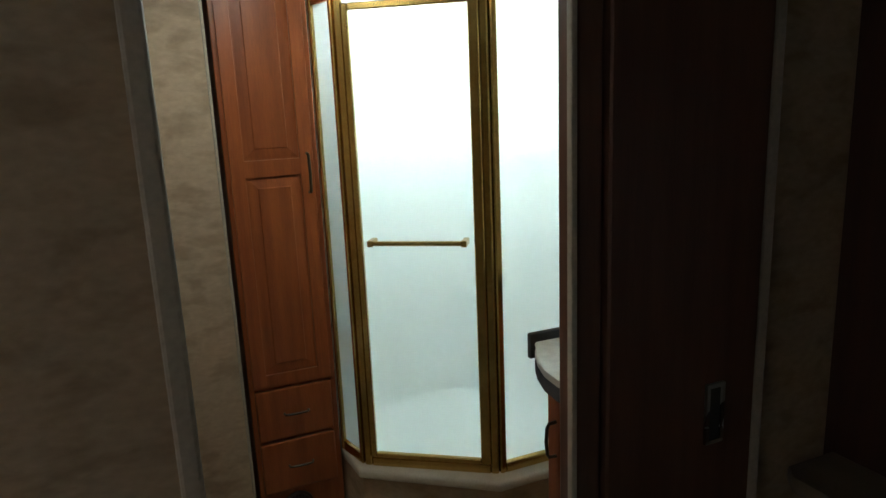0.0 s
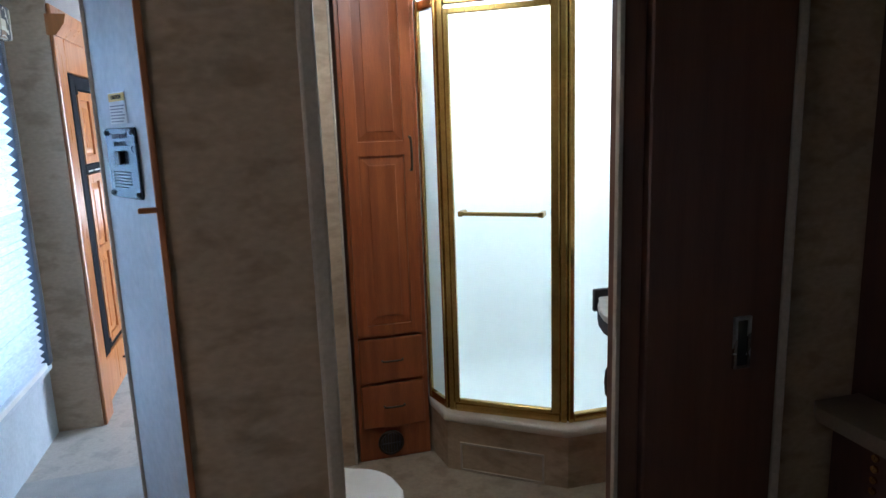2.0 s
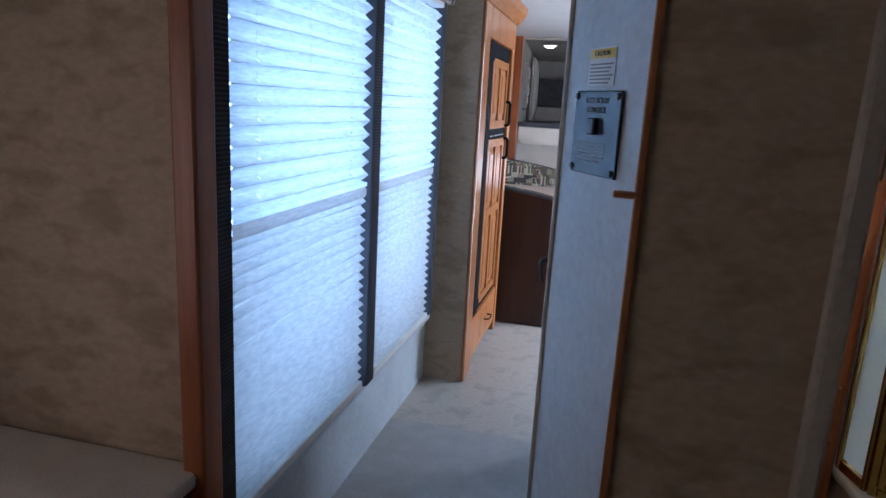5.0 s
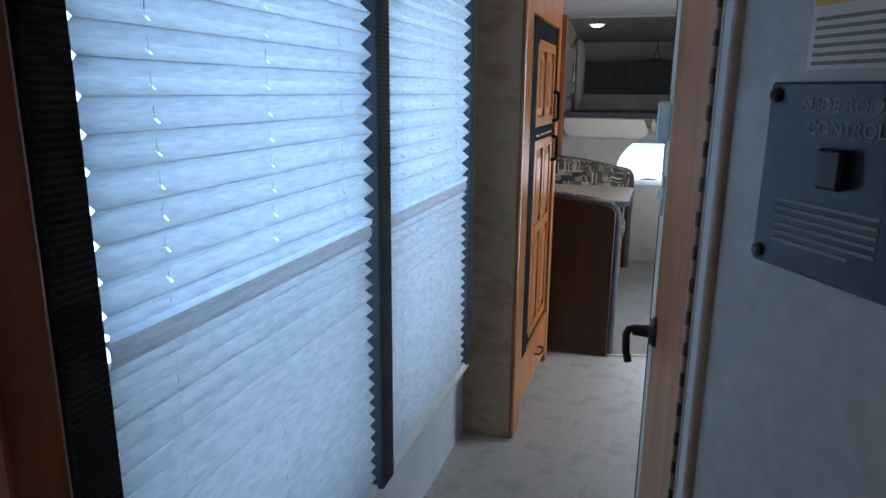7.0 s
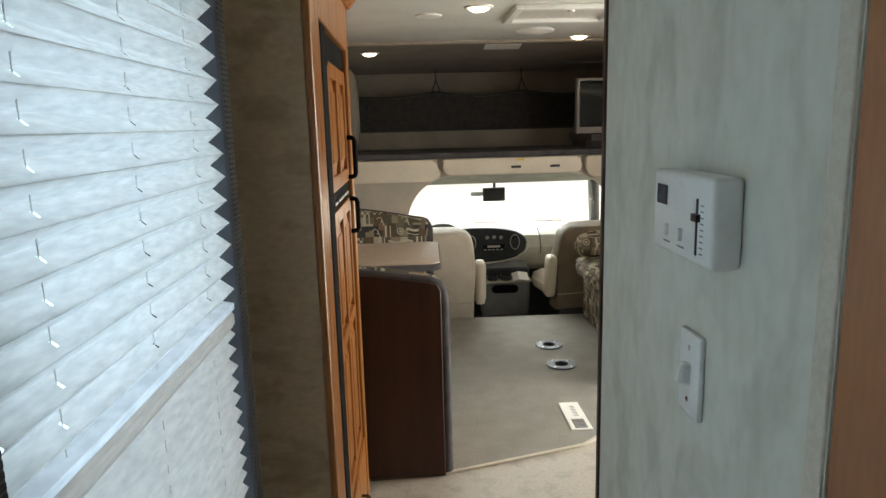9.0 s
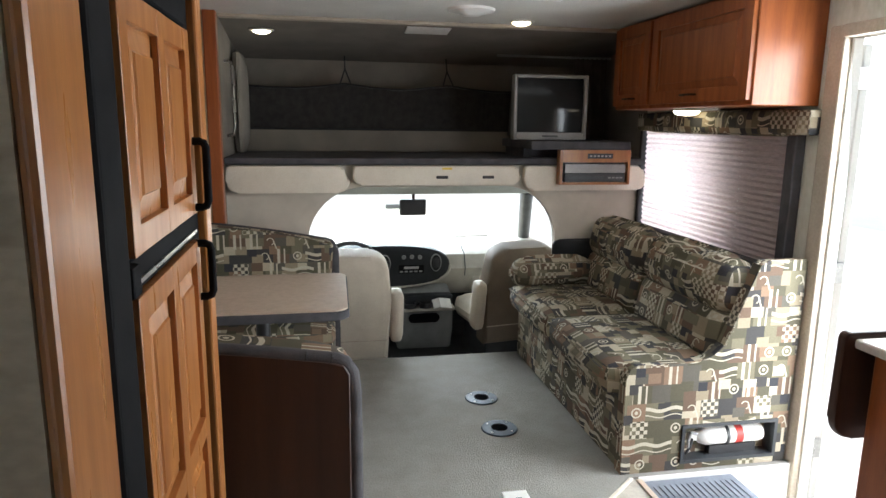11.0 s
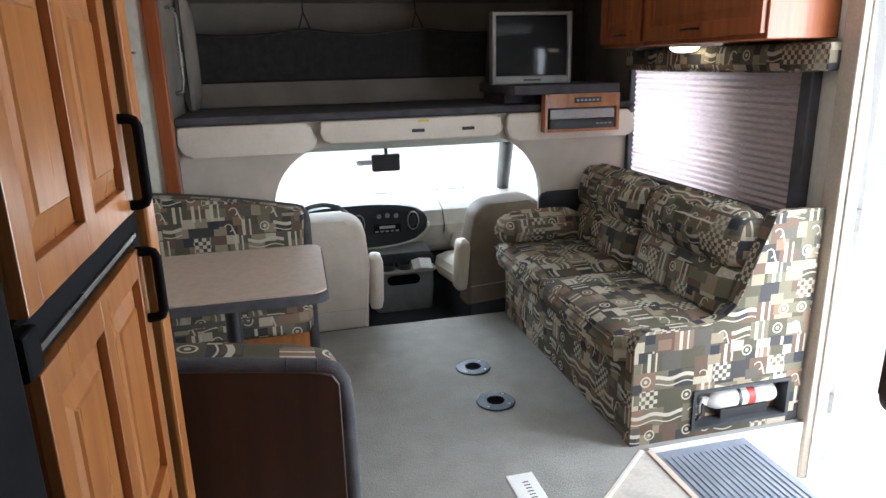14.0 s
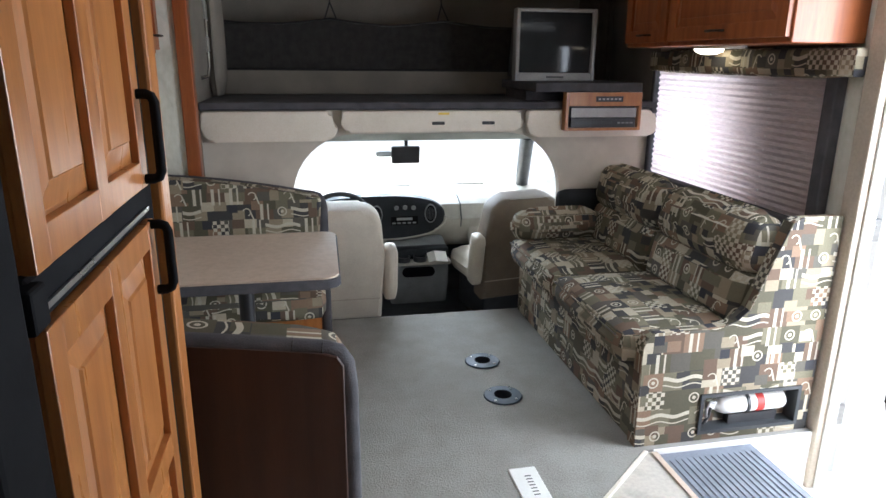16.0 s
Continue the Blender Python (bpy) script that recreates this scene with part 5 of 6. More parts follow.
overhead_cabinet(6.095, 6.52, "small cherry overhead cabinet over the sofa")
overhead_cabinet(5.262, 6.09, "wide cherry overhead cabinet over the sofa")
_l = thing("reading_lamp", (1.69, 5.93, 1.535), "oval under-cabinet lamp, switched on", "lamp")
part("housing", move(lathe((0, 0, 0), (0, 0, -1), [(0.075, 0), (0.075, 0.01), (0.0, 0.012)], 24), Matrix.Translation((1.70, 5.90, 1.534)) @ Matrix.Diagonal((1, 2.3, 1, 1))), WHITEP, _l)
part("lens", move(lathe((0, 0, 0.01), (0, 0, -1), [(0.062, 0.018), (0.055, 0.032), (0.035, 0.042), (0.0, 0.045)], 24), Matrix.Translation((1.70, 5.98, 1.534)) @ Matrix.Diagonal((1, 1.3, 1, 1))), LAMPGLOW, _l, "glowing lens", True)

# entry door frame, mat and rear entry cabinet
_bm = bmesh.new()
box(1.842, 1.93, 5.132, 5.215, -0.3, 1.84, 0.006, bm=_bm)
box(1.83, 1.93, 4.30, 4.36, -0.3, 1.84, 0.006, bm=_bm)
box(1.83, 1.93, 4.36, 5.132, 1.79, 1.84, 0.006, bm=_bm)
structure("trim_entry_stop", box(1.872, 1.918, 5.119, 5.1315, -0.25, 1.79, 0.003, 1), WHITEP, "white stop strip inside the entry frame", "trim")
structure("trim_step", box(1.112, 1.137, 4.41, 5.14, 0.0005, 0.007, 0.002, 1), LAMIN, "tan edge strip along the entry step", "trim")
structure("door_1", _bm, TRIMW, "putty-coloured entry door frame", "door frame")
_d = thing("entry_door", (2.02, 5.62, -0.25), "pale fibreglass entry door swung open flat against the outside wall", "door")
part("slab", box(2.00, 2.045, 5.21, 6.03, -0.25, 1.78, 0.008), WHITEP, _d)
part("door_window", box(1.996, 1.9995, 5.36, 5.88, 0.95, 1.55), BLACKG, _d, "dark tinted door window")
part("handle", box(1.975, 1.9995, 5.90, 5.97, 0.72, 0.84, 0.006), BLACKP, _d, "black door latch")
for _z in (0.0, 0.8, 1.6):
    part("hinge", box(1.925, 2.02, 5.190, 5.209, _z, _z + 0.09, 0.002, 1), CHROME, _d)
_m = thing("entry_mat", (1.33, 4.75, -0.02), "blue-grey ribbed rubber mat on the entry step", "mat")
part("sheet", box(1.14, 1.555, 4.38, 5.145, -0.02, -0.010, 0.003, 1), MATR, _m)
for _k in range(15):
    part("rib", box(1.165 + _k * 0.0252, 1.183 + _k * 0.0252, 4.40, 5.095, -0.010, -0.006, 0.0015, 1), MATR, _m)
_c = thing("galley_cabinet", (1.6, 4.0, 0), "reddish wooden galley cabinet end beside the entry", "cabinet")
part("body", box(1.30, 1.868, 3.6, 4.265, 0.0, 0.865, 0.006, 2), WOODRED, _c)
part("worktop", box(1.25, 1.868, 3.6, 4.285, 0.867, 0.895, 0.008, 2), COUNTER, _c, "pale worktop")
_l = [(1.86, 0.91), (1.86, 0.60)] + arc(1.285, 0.66, 0.06, 270, 180, 8) + arc(1.245, 0.89, 0.02, 180, 90, 4)
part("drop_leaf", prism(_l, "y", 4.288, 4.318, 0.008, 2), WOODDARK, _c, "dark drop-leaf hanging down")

# ---- cab-over: panels, television, net ----
def padded_panel(name, x0, x1, z0, z1, label):
    p = thing(name, ((x0 + x1) / 2, 6.68, z0), label, "panel")
    r = min(0.07, (z1 - z0) / 2.2)
    o = [(x0, z0 + r)] + arc(x1 - r, z0 + r, r, -90, 0, 6) + arc(x1 - r, z1 - r * 0.4, r * 0.4, 0, 90, 4) + arc(x0 + r * 0.4, z1 - r * 0.4, r * 0.4, 90, 180, 4) + arc(x0 + r, z0 + r, r, 180, 270, 6)
    part("pad", prism(o[1:], "y", 6.655, 6.708, 0.012, 3), HEADPAD, p, "", True)
    return p


padded_panel("header_cabinet", -0.665, 0.022, 1.045, 1.200, "cream padded header panel with rounded corner")
_p = padded_panel("header_cabinet", 0.040, 1.045, 1.088, 1.200, "cream drop-down header cabinet with two dark latches")
for _x in (0.56, 0.84):
    part("latch", box(_x - 0.035, _x + 0.035, 6.646, 6.657, 1.125, 1.142, 0.003, 1), BLACKP, _p, "dark latch")
part("sticker", box(0.56, 0.62, 6.652, 6.6555, 1.178, 1.190), YELLOW, _p)
padded_panel("header_cabinet", 1.065, 1.865, 1.050, 1.200, "cream padded header panel with rounded corner")


def television():
    m = pose(1.266, 6.80, 1.352, 0, 0, -5)
    t = thing("television", (1.285, 6.85, 1.352), "small silver tube television, switched off", "television")
    w, h = 0.232, 0.395
    part("cabinet", move(prism([(-w + 0.03, 0.02), (w - 0.03, 0.02), (w - 0.05, h - 0.04), (-w + 0.05, h - 0.04)], "y", 0.08, 0.36, 0.02, 2), m), DASHD, t, "dark rear shell", True)
    bm = bmesh.new()
    for q in ((-w, -w + 0.022, 0.0, h), (w - 0.022, w, 0.0, h)):
        box(q[0], q[1], 0.0, 0.09, q[2], q[3], 0.006, bm=bm)
    for q in ((0.0, 0.046), (h - 0.020, h)):
        box(-w + 0.02, w - 0.02, 0.001, 0.088, q[0], q[1], 0.006, bm=bm)
    b = part("bezel", move(bm, m), SILVER, t, "silver bezel")
    bm = bmesh.new()
    n = 10
    grid = [[bm.verts.new((-w + 0.02 + (2 * w - 0.04) * i / n, 0.012 + 0.022 * ((2 * i / n - 1) ** 2 + (2 * j / n - 1) ** 2) / 2, 0.044 + (h - 0.062) * j / n)) for j in range(n + 1)] for i in range(n + 1)]
    for i in range(n):
        for j in range(n):
            bm.faces.new((grid[i][j], grid[i + 1][j], grid[i + 1][j + 1], grid[i][j + 1]))
    part("screen", move(bm, m), SCREEN, t, "dark curved screen", True)
    part("button_row", move(box(-0.05, 0.05, -0.003, 0.002, 0.018, 0.028), m), DASHD, b)
    s = thing("television_shelf", (1.4, 6.9, 1.25), "dark shelf carrying the television", "shelf")
    part("board", box(1.085, 1.715, 6.60, 7.25, 1.300, 1.350, 0.006), DARKGREY, s)
    part("support", box(1.10, 1.70, 6.80, 7.20, 1.246, 1.300), DARKGREY, s)


television()


def media_cabinet():
    c = thing("media_cabinet", (1.48, 6.7, 1.09), "honey wood media cabinet under the television shelf", "cabinet")
    bm = bmesh.new()
    box(1.265, 1.285, 6.60, 6.654, 1.09, 1.299, 0.003, 1, bm=bm)
    box(1.70, 1.72, 6.60, 6.654, 1.09, 1.299, 0.003, 1, bm=bm)
    box(1.285, 1.70, 6.60, 6.654, 1.09, 1.106, bm=bm)
    box(1.285, 1.70, 6.60, 6.654, 1.225, 1.299, bm=bm)
    part("frame", bm, WOODLIGHT, c)
    part("recess", box(1.285, 1.70, 6.645, 6.653, 1.106, 1.225), BLACKP, c)
    s = part("switch_panel", box(1.44, 1.60, 6.595, 6.600, 1.248, 1.278), BLACKP, c, "black switch strip")
    bm = bmesh.new()
    for k in range(6):
        box(1.452 + k * 0.024, 1.466 + k * 0.024, 6.592, 6.595, 1.258, 1.268, bm=bm)
    part("switches", bm, SILVER, s)
    v = thing("video_player", (1.49, 6.62, 1.106), "silver and black video player in the media cabinet", "video player")
    part("case", box(1.30, 1.69, 6.605, 6.645, 1.106, 1.160, 0.003, 1), BLACKP, v)
    part("fascia", box(1.30, 1.69, 6.602, 6.606, 1.162, 1.215, 0.002, 1), SILVER, v, "silver fascia")
    part("slot", box(1.33, 1.55, 6.6005, 6.603, 1.125, 1.140), DASHD, v)
    bm = bmesh.new()
    for k in range(4):
        box(1.58 + k * 0.025, 1.596 + k * 0.025, 6.600, 6.605, 1.128, 1.136, bm=bm)
    part("buttons", bm, SILVER, v)


media_cabinet()


def safety_net():
    n = thing("bunk_net", (0.4, 7.45, 1.40), "dark bunk safety net hung from two straps", "net")
    x0, x1, z0, cols = -0.625, 1.58, 1.395, 60
    y = 7.45
    def top(x):
        f = (x - x0) / (x1 - x0)
        sag = min(abs(f - 0.30), abs(f - 0.62), f + 0.08, 1.08 - f)
        return 1.665 + 0.035 * max(0, 1 - sag / 0.16) ** 1.5
    bm = bmesh.new()
    lo = [bm.verts.new((x0 + (x1 - x0) * k / cols, y, z0)) for k in range(cols + 1)]
    hi = [bm.verts.new((x0 + (x1 - x0) * k / cols, y + 0.01 * math.sin(k * 0.7), top(x0 + (x1 - x0) * k / cols))) for k in range(cols + 1)]
    for k in range(cols):
        bm.faces.new((lo[k], lo[k + 1], hi[k + 1], hi[k]))
    part("mesh", bm, NETDARK, n, "fine dark mesh")
    bm = tube([(x0 + (x1 - x0) * k / cols, y - 0.004, top(x0 + (x1 - x0) * k / cols)) for k in range(cols + 1)], 0.007, 6)
    tube([(x0, y - 0.004, z0), (x1, y - 0.004, z0)], 0.008, 6, bm=bm)
    tube([(x0, y - 0.004, z0), (x0, y - 0.004, top(x0))], 0.008, 6, bm=bm)
    part("binding", bm, BLACKP, n, "black bound edge")
    for f in (0.30, 0.62):
        x = x0 + (x1 - x0) * f
        bm = tube([(x - 0.035, y - 0.004, top(x)), (x, y + 0.05, 1.80)], 0.005, 6)
        tube([(x + 0.035, y - 0.004, top(x)), (x, y + 0.05, 1.80), (x, y + 0.10, 1.905)], 0.005, 6, bm=bm)
        part("strap", bm, BLACKP, n)


safety_net()
_g = thing("bunk_grab_handle", (-0.60, 6.9, 1.3), "slim chrome grab bar beside the bunk opening", "grab bar")
part("bar", tube([(-0.667, 6.85, 1.36), (-0.63, 6.85, 1.37), (-0.62, 6.85, 1.42), (-0.62, 6.85, 1.72), (-0.63, 6.85, 1.77), (-0.667, 6.85, 1.78)], 0.010), CHROME, _g, "", True)
_bm = bmesh.new()
_pts = []
for _k in range(41):
    _pts.append((1.60 + 0.25 * _k / 40, 7.30 + 0.022 * math.sin(_k * 1.15)))
for _a, _b in zip(_pts, _pts[1:]):
    prism([_a, _b, (_b[0], _b[1] + 0.006), (_a[0], _a[1] + 0.006)], "z", 1.246, 1.895, bm=_bm)
bmesh.ops.remove_doubles(_bm, verts=_bm.verts, dist=0.0004)
_c = thing("bunk_curtain", (1.72, 7.30, 1.246), "dark gathered bunk curtain beside the television", "curtain")
part("cloth", _bm, DARKCURTAIN, _c)
part("track", tube([(1.05, 7.30, 1.90), (1.866, 7.30, 1.90)], 0.008), SILVER, _c)

# ---- ceiling fixtures ----
for _x, _y, _z in ((-0.46, 6.93, 1.965), (0.168, 5.30, 2.0), (0.957, 6.47, 2.0), (0.998, 5.07, 2.0)):
    _l = thing("ceiling_lamp", (_x, _y, _z), "round recessed ceiling lamp, switched on", "ceiling lamp", "ceiling lamps")
    part("ring", lathe((_x, _y, _z), (0, 0, -1), [(0.072, 0), (0.070, 0.006), (0.055, 0.009), (0.052, 0.002), (0, 0.002)], 28), WHITEP, _l, "", True)
    part("lens", lathe((_x, _y, _z - 0.003), (0, 0, -1), [(0.051, 0), (0.046, 0.012), (0.028, 0.020), (0, 0.023)], 24), LAMPGLOW, _l, "glowing lens", True)
_v = thing("roof_vent", (0.62, 5.45, 2.0), "white roof vent frame with crank", "roof vent")
_bm = bmesh.new()
for _q in ((0.34, 0.385, 5.25, 5.72), (0.86, 0.905, 5.25, 5.72)):
    box(_q[0], _q[1], _q[2], _q[3], 1.975, 2.0, 0.006, bm=_bm)
for _q in ((5.25, 5.295), (5.675, 5.72)):
    box(0.385, 0.86, _q[0], _q[1], 1.975, 2.0, 0.006, bm=_bm)
part("frame", _bm, WHITEP, _v)
part("dome", box(0.385, 0.86, 5.295, 5.675, 1.994, 1.999), COUNTER, _v, "translucent pale lid")
part("crank", lathe((0.62, 5.30, 1.985), (0, 0, -1), [(0.02, 0), (0.018, 0.02), (0.0, 0.02)], 12), WHITEP, _v)
_f = thing("ceiling_vent", (0.6, 6.15, 2.0), "flat white ceiling vent with louvres", "ceiling vent")
part("plate", lathe((0.6, 6.15, 2.0), (0, 0, -1), [(0.12, 0), (0.115, 0.012), (0.06, 0.022), (0.05, 0.03), (0.0, 0.032)], 28), WHITEP, _f, "", True)
_f = thing("ceiling_plate", (0.49, 6.80, 1.98), "white plate on the cab-over headliner", "ceiling plate")
part("plate", move(box(-0.13, 0.13, -0.07, 0.07, -0.008, 0.0, 0.004, 1), pose(0.49, 6.80, 1.980, -7.3)), WHITEP, _f)
_f = thing("ceiling_disc", (-0.07, 5.53, 2.0), "small round white ceiling disc", "smoke alarm")
part("disc", lathe((-0.07, 5.53, 2.0), (0, 0, -1), [(0.07, 0), (0.068, 0.008), (0.03, 0.014), (0.0, 0.014)], 24), WHITEP, _f, "", True)

# ---- cab ----
structure("floor_cab", prism([(6.72, -0.22), (7.75, -0.22), (8.05, 0.1), (8.05, -0.3), (6.72, -0.3)], "x", -0.55, 1.65), DASHD, "black cab floor with toe board", "floor")
structure("ceiling_cab", prism([(6.765, 1.12), (7.28, 1.01), (7.40, 0.955), (7.47, 0.965), (7.47, 1.10), (6.765, 1.204)], "x", -0.60, 1.70), HEADLINER, "grey-green cab headliner above the windshield", "ceiling")
for _x0, _x1, _n in ((-0.62, -0.56, "wall_cab_road"), (1.66, 1.72, "wall_cab_kerb")):
    structure(_n, prism([(6.76, -0.25), (8.1, -0.25), (8.1, 0.42), (7.95, 0.46), (6.95, 0.46), (6.90, 1.15), (6.76, 1.15)], "x", _x0, _x1), CREAMFAB, "cab door panel below the side window", "wall")


def windshield():
    w = thing("window_3", (0.55, 8.0, 0.5), "wide raked windshield in a grey surround", "windshield")
    w["kind"] = "structure"
    bl, br, tl, tr = Vector((-0.50, 8.22, 0.49)), Vector((1.57, 8.22, 0.47)), Vector((-0.36, 7.43, 0.985)), Vector((1.335, 7.43, 0.985))
    bm = bmesh.new()
    off = Vector((0, 0.003, 0.004))
    f, k = [bm.verts.new(v) for v in (bl, br, tr, tl)], [bm.verts.new(v + off) for v in (bl, br, tr, tl)]
    bm.faces.new(f), bm.faces.new(k[::-1])
    for i in range(4):
        bm.faces.new((f[i], k[i], k[(i + 1) % 4], f[(i + 1) % 4]))
    g = part("pane", bm, GLASS, w)
    g.visible_shadow = False
    for a, b, r, k in ((bl, tl, 0.035, DASH), (br, tr, 0.050, DASHD), (tl, tr, 0.03, DASH)):
        part("pillar", tube([a, (a + b) / 2, b], r, 10), k, w, "grey pillar trim", True)
    for x, dx in ((0.15, 0.5), (0.75, 0.5)):
        part("wiper", tube([(x, 8.25, 0.475), (x + dx * 0.5, 8.235, 0.50), (x + dx, 8.22, 0.505)], 0.008, 6), BLACKP, w, "black wiper")
    s = thing("window_4", (1.69, 7.4, 0.5), "cab side window beside the passenger seat", "window")
    s["kind"] = "structure"
    p = part("pane", box(1.688, 1.692, 6.95, 8.0, 0.46, 1.05), GLASS, s)
    p.visible_shadow = False


windshield()


def dashboard():
    d = thing("dashboard", (0.55, 7.9, 0.2), "taupe van dashboard with dark rounded instrument cluster", "dashboard")
    prof = [(8.22, 0.16), (7.74, 0.14), (7.68, 0.20), (7.63, 0.36), (7.68, 0.46), (7.80, 0.505), (8.22, 0.50)]
    part("body", prism(prof, "x", -0.53, 1.63, 0.02, 3), DASHTAN, d, "padded taupe dash", True)
    part("lower_panel", prism([(8.0, 0.15), (7.80, 0.15), (7.86, -0.20), (8.0, -0.20)], "x", -0.53, 1.63), DASHD, d, "dark footwell panel")
    part("seam", tube([(0.93, 7.645, 0.30), (0.93, 7.626, 0.37), (0.93, 7.675, 0.463), (0.93, 7.80, 0.508)], 0.004, 6), DASHD, d)
    o = [(0.30 + 0.50 * math.copysign(abs(math.cos(t)) ** 0.75, math.cos(t)), 0.400 + 0.155 * math.copysign(abs(math.sin(t)) ** 0.8, math.sin(t))) for t in [2 * math.pi * k / 36 for k in range(36)]]
    c = part("instrument_panel", prism(o, "y", 7.57, 7.68, 0.02, 3), MATTEDASH, d, "dark rounded instrument panel", True)
    part("panel_lip", tube([(x, 7.580, z) for x, z in o[18:] + o[:1]], 0.012, 8), DASHTAN, d, "taupe lip under the cluster", True)
    part("glove_box", box(0.98, 1.50, 7.650, 7.70, 0.17, 0.31, 0.02, 3), DASHTAN, d, "", True)
    part("radio", box(0.41, 0.60, 7.556, 7.572, 0.350, 0.410, 0.003, 1), BLACKG, c)
    part("radio_display", box(0.45, 0.56, 7.553, 7.557, 0.383, 0.401), SILVER, c)
    for k in range(5):
        part("radio_button", box(0.418 + k * 0.036, 0.442 + k * 0.036, 7.553, 7.557, 0.358, 0.369), DASH, c)
    for x in (0.31, 0.69):
        v = part("air_vent", prism([(x + 0.042 * math.cos(2 * math.pi * k / 20), 0.425 + 0.068 * math.sin(2 * math.pi * k / 20)) for k in range(20)], "y", 7.556, 7.572, 0.004, 1), DASH, c, "oval air vent")
        # Black oval plate painted as the shade behind the slats.
        part("vent_shade_disc", prism([(x + 0.034 * math.cos(2 * math.pi * k / 20), 0.425 + 0.058 * math.sin(2 * math.pi * k / 20)) for k in range(20)], "y", 7.552, 7.5555), MATTE, v)
        for k in range(-3, 4):
            part("vent_slat", box(x + k * 0.008 - 0.0015, x + k * 0.008 + 0.0015, 7.547, 7.5515, 0.425 - 0.05 + abs(k) * 0.006, 0.425 + 0.05 - abs(k) * 0.006), DASHD, v)
    for x, z in ((0.45, 0.470), (0.51, 0.472), (0.57, 0.468)):
        part("knob", lathe((x, 7.566, z), (0, -1, 0), [(0.017, 0), (0.014, 0.016), (0, 0.016)], 14), DASH, c)
    e = thing("engine_cover", (0.55, 7.3, -0.2), "taupe engine cover console with cup holders and open tray", "console")
    part("cover", prism([(7.66, -0.215), (7.50, -0.215), (7.46, -0.05), (7.43, 0.05), (7.46, 0.12), (7.50, 0.20), (7.66, 0.24)], "x", 0.39, 0.80, 0.025, 3), DASH, e, "", True)
    o = arc(0.66, 0.045, 0.035, -90, 90, 6) + arc(0.50, 0.045, 0.035, 90, 270, 6)
    part("tray_rim", prism([(x * 1.06 - 0.035, (z - 0.045) * 1.25 + 0.045) for x, z in o], "y", 7.415, 7.47, 0.006, 2), DASH, e, "rounded tray rim", True)
    # Solid dark pieces give the shade inside the tray and the cup recess.
    part("tray", prism(o, "y", 7.408, 7.4145), MATTE, e, "black plate standing in for the tray's shaded hollow")
    part("cup_recess", box(0.40, 0.79, 7.405, 7.50, 0.140, 0.215, 0.012), MATTEDASH, e, "dark block standing in for the shaded cup holder recess", True)
    part("cup_shelf", box(0.395, 0.80, 7.36, 7.46, 0.105, 0.135, 0.012, 3), DASHTAN, e, "taupe cup shelf", True)
    for x in (0.47, 0.585):
        part("cup_holder", lathe((x, 7.385, 0.135), (0, 0, 1), [(0.046, 0), (0.048, 0.035), (0.041, 0.035), (0.038, 0.004), (0, 0.004)], 20), BLACKP, e)
    n = thing("paper_manual", (0.71, 7.36, 0.135), "crumpled white papers lying on the console shelf", "paper")
    part("sheet", move(box(-0.05, 0.05, -0.04, 0.04, 0.0, 0.006, 0.002, 1), pose(0.725, 7.365, 0.165, 48, 12, 20)), PAPER, n)
    part("folded_sheet", move(box(-0.03, 0.03, -0.035, 0.035, 0.0, 0.005, 0.002, 1), pose(0.665, 7.37, 0.165, 60, -20, -15)), PAPER, n)
    w = thing("steering_wheel", (0.05, 7.5, 0.45), "grey four-spoke steering wheel", "steering wheel")
    m = pose(0.05, 7.42, 0.46, -62, 0, 0)
    ring = [(0.19 * math.cos(2 * math.pi * k / 32), 0.19 * math.sin(2 * math.pi * k / 32), 0) for k in range(33)]
    part("rim", move(tube(ring, 0.016, 10), m), DASHD, w, "", True)
    part("hub", move(lathe((0, 0, -0.03), (0, 0, 1), [(0.08, 0), (0.075, 0.03), (0.05, 0.04), (0, 0.04)], 20), m), DASH, w)
    for k in range(4):
        t = radians(20 + 140 * (k % 2) + 180 * (k // 2))
        part("spoke", move(tube([(0.06 * math.cos(t), 0.06 * math.sin(t), -0.01), (0.185 * math.cos(t), 0.185 * math.sin(t), 0)], 0.012, 8), m), DASHD, w)
    part("column", cyl((0.05, 7.45, 0.445), (0.05, 7.70, 0.33), 0.035, 14), DASHD, w)
    r = thing("rear_view_mirror", (0.50, 7.43, 0.95), "dark rear-view mirror hung from the windshield", "mirror")
    part("head", box(0.40, 0.588, 7.40, 7.44, 0.803, 0.918, 0.012), BLACKP, r)
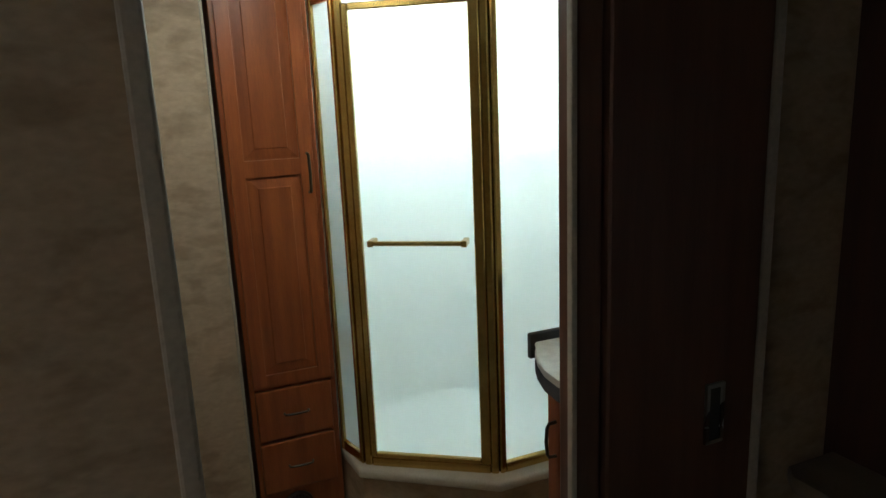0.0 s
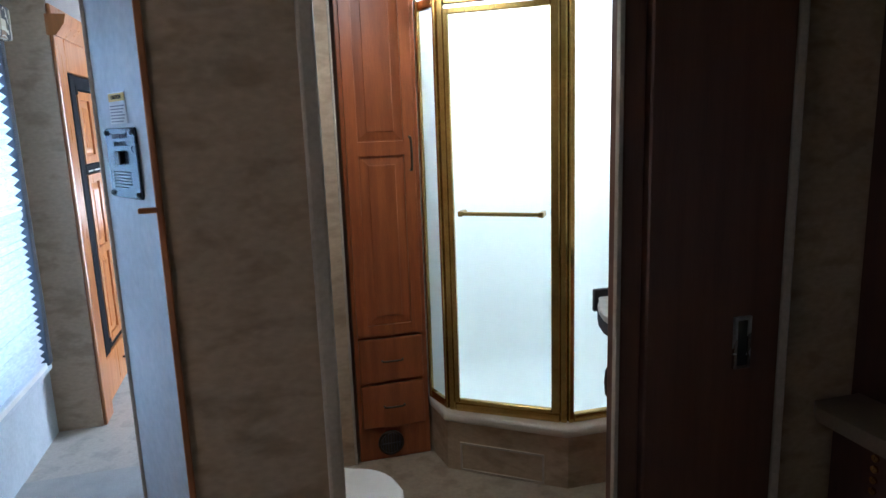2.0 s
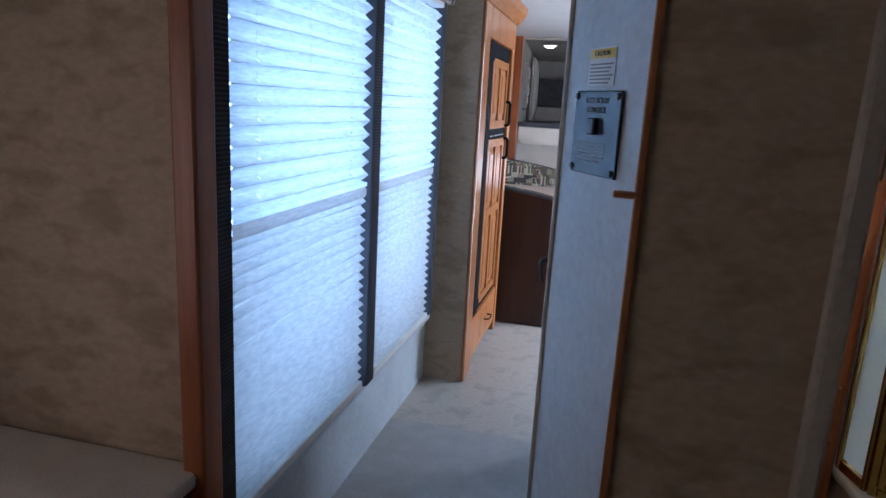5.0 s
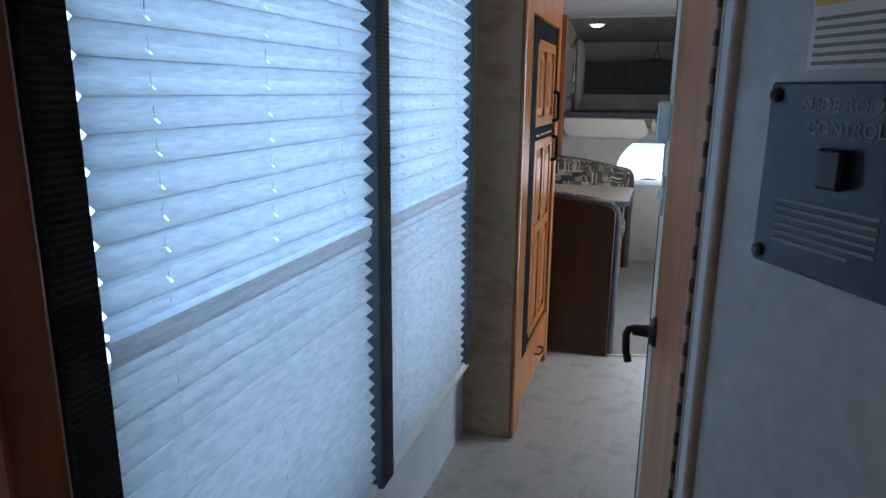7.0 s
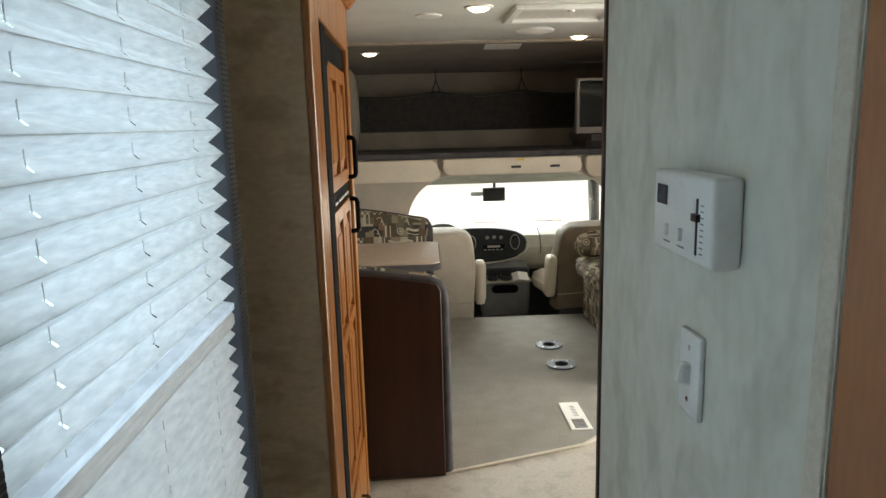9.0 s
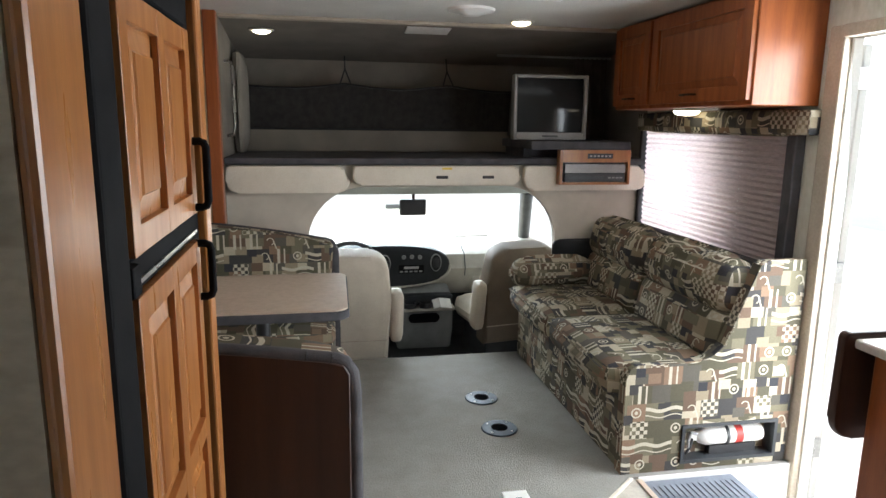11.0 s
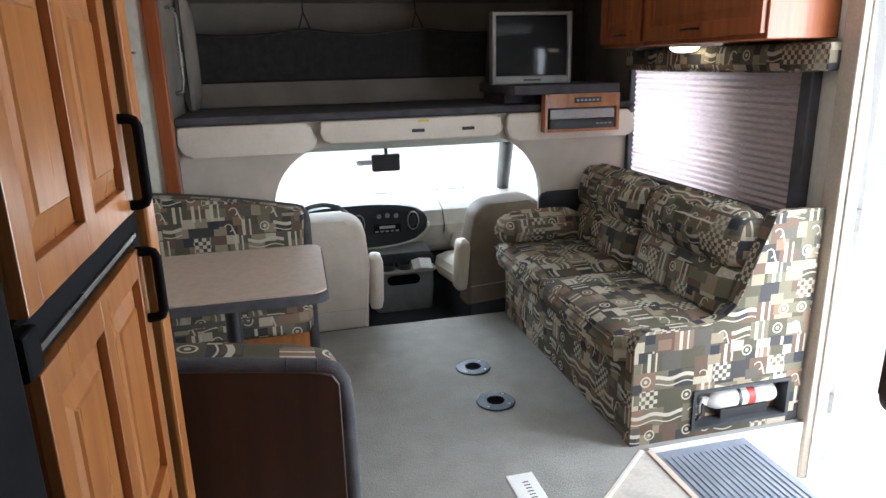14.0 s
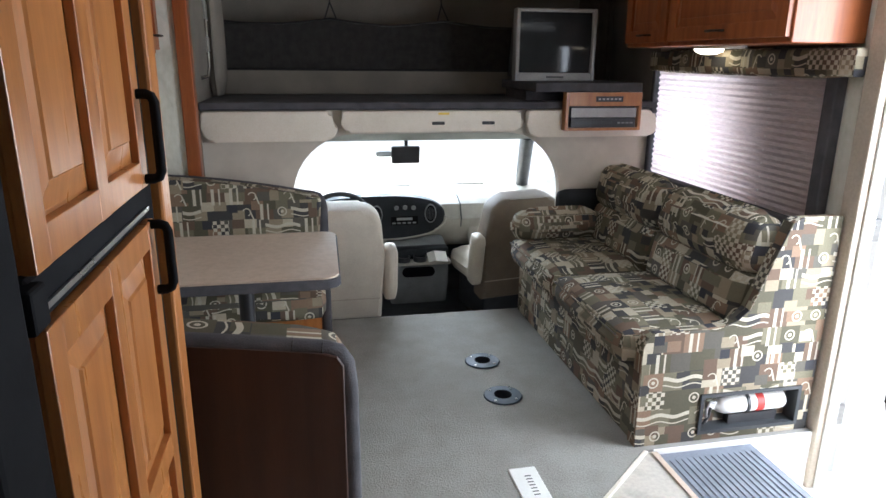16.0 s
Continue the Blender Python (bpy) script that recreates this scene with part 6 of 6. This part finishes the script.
    part("stem", tube([(0.50, 7.43, 0.915), (0.50, 7.435, 0.95), (0.50, 7.44, 0.985)], 0.012), BLACKP, r)
    part("compass_pod", box(0.30, 0.40, 7.405, 7.435, 0.85, 0.885, 0.01), PALEWALL, r, "pale tab beside the mirror")


dashboard()


def cab_seat(name, m, label, shell):
    base = m @ Vector((0, 0, 0))
    s = thing(name, base, label, "cab seat", "cab seats")
    part("pedestal", move(box(-0.20, 0.20, -0.22, 0.22, -0.22, 0.06, 0.02), m), DASHD, s, "dark pedestal")
    part("seat", move(cushion(-0.26, 0.26, -0.26, 0.26, 0.06, 0.22, 0.02, 0.05), m), CREAM, s, "", True)
    lean = m @ Matrix.Translation((0, -0.23, 0.12)) @ Matrix.Rotation(radians(10), 4, "X")
    o = [(-0.25, -0.12), (0.25, -0.12), (0.265, 0.30)] + arc(0.13, 0.46, 0.12, 10, 90, 6) + arc(-0.13, 0.46, 0.12, 90, 170, 6) + [(-0.265, 0.30)]
    part("backrest", move(prism(o, "y", -0.08, 0.07, 0.028, 4), lean), shell, s, "vinyl backrest", True)
    part("back_seam", move(tube([(-0.24, -0.079, 0.02), (0.24, -0.079, 0.02)], 0.004, 6), lean), TRIMW, s)
    for x in (-0.30, 0.30):
        a = part("armrest", move(cushion(x - 0.04, x + 0.04, -0.09, 0.02, 0.0, 0.34, 0.006, 0.028), lean), CREAM, s, "raised cream armrest", True)
    part("belt_buckle", move(box(0.27, 0.30, -0.05, 0.0, 0.14, 0.24, 0.006), m), BLACKP, s)


cab_seat("driver_seat", pose(0.0, 7.06, -0.01), "cream vinyl driver seat with folded armrest", CREAM)
# Backrest darker than the driver's: shade on its rear put into the taupe.
cab_seat("passenger_seat", pose(1.13, 7.36, -0.04, 0, 0, 10), "taupe-backed vinyl passenger seat turned slightly inward, shade put into the back's colour", TAUPE)

_c = thing("bunk_side_curtain", (-0.62, 7.25, 1.246), "beige gathered curtain tied at the bunk side", "curtain")
part("cloth", cushion(-0.665, -0.60, 7.15, 7.38, 1.247, 1.86, 0.02, 0.03), BUNKFAB, _c, "", True)
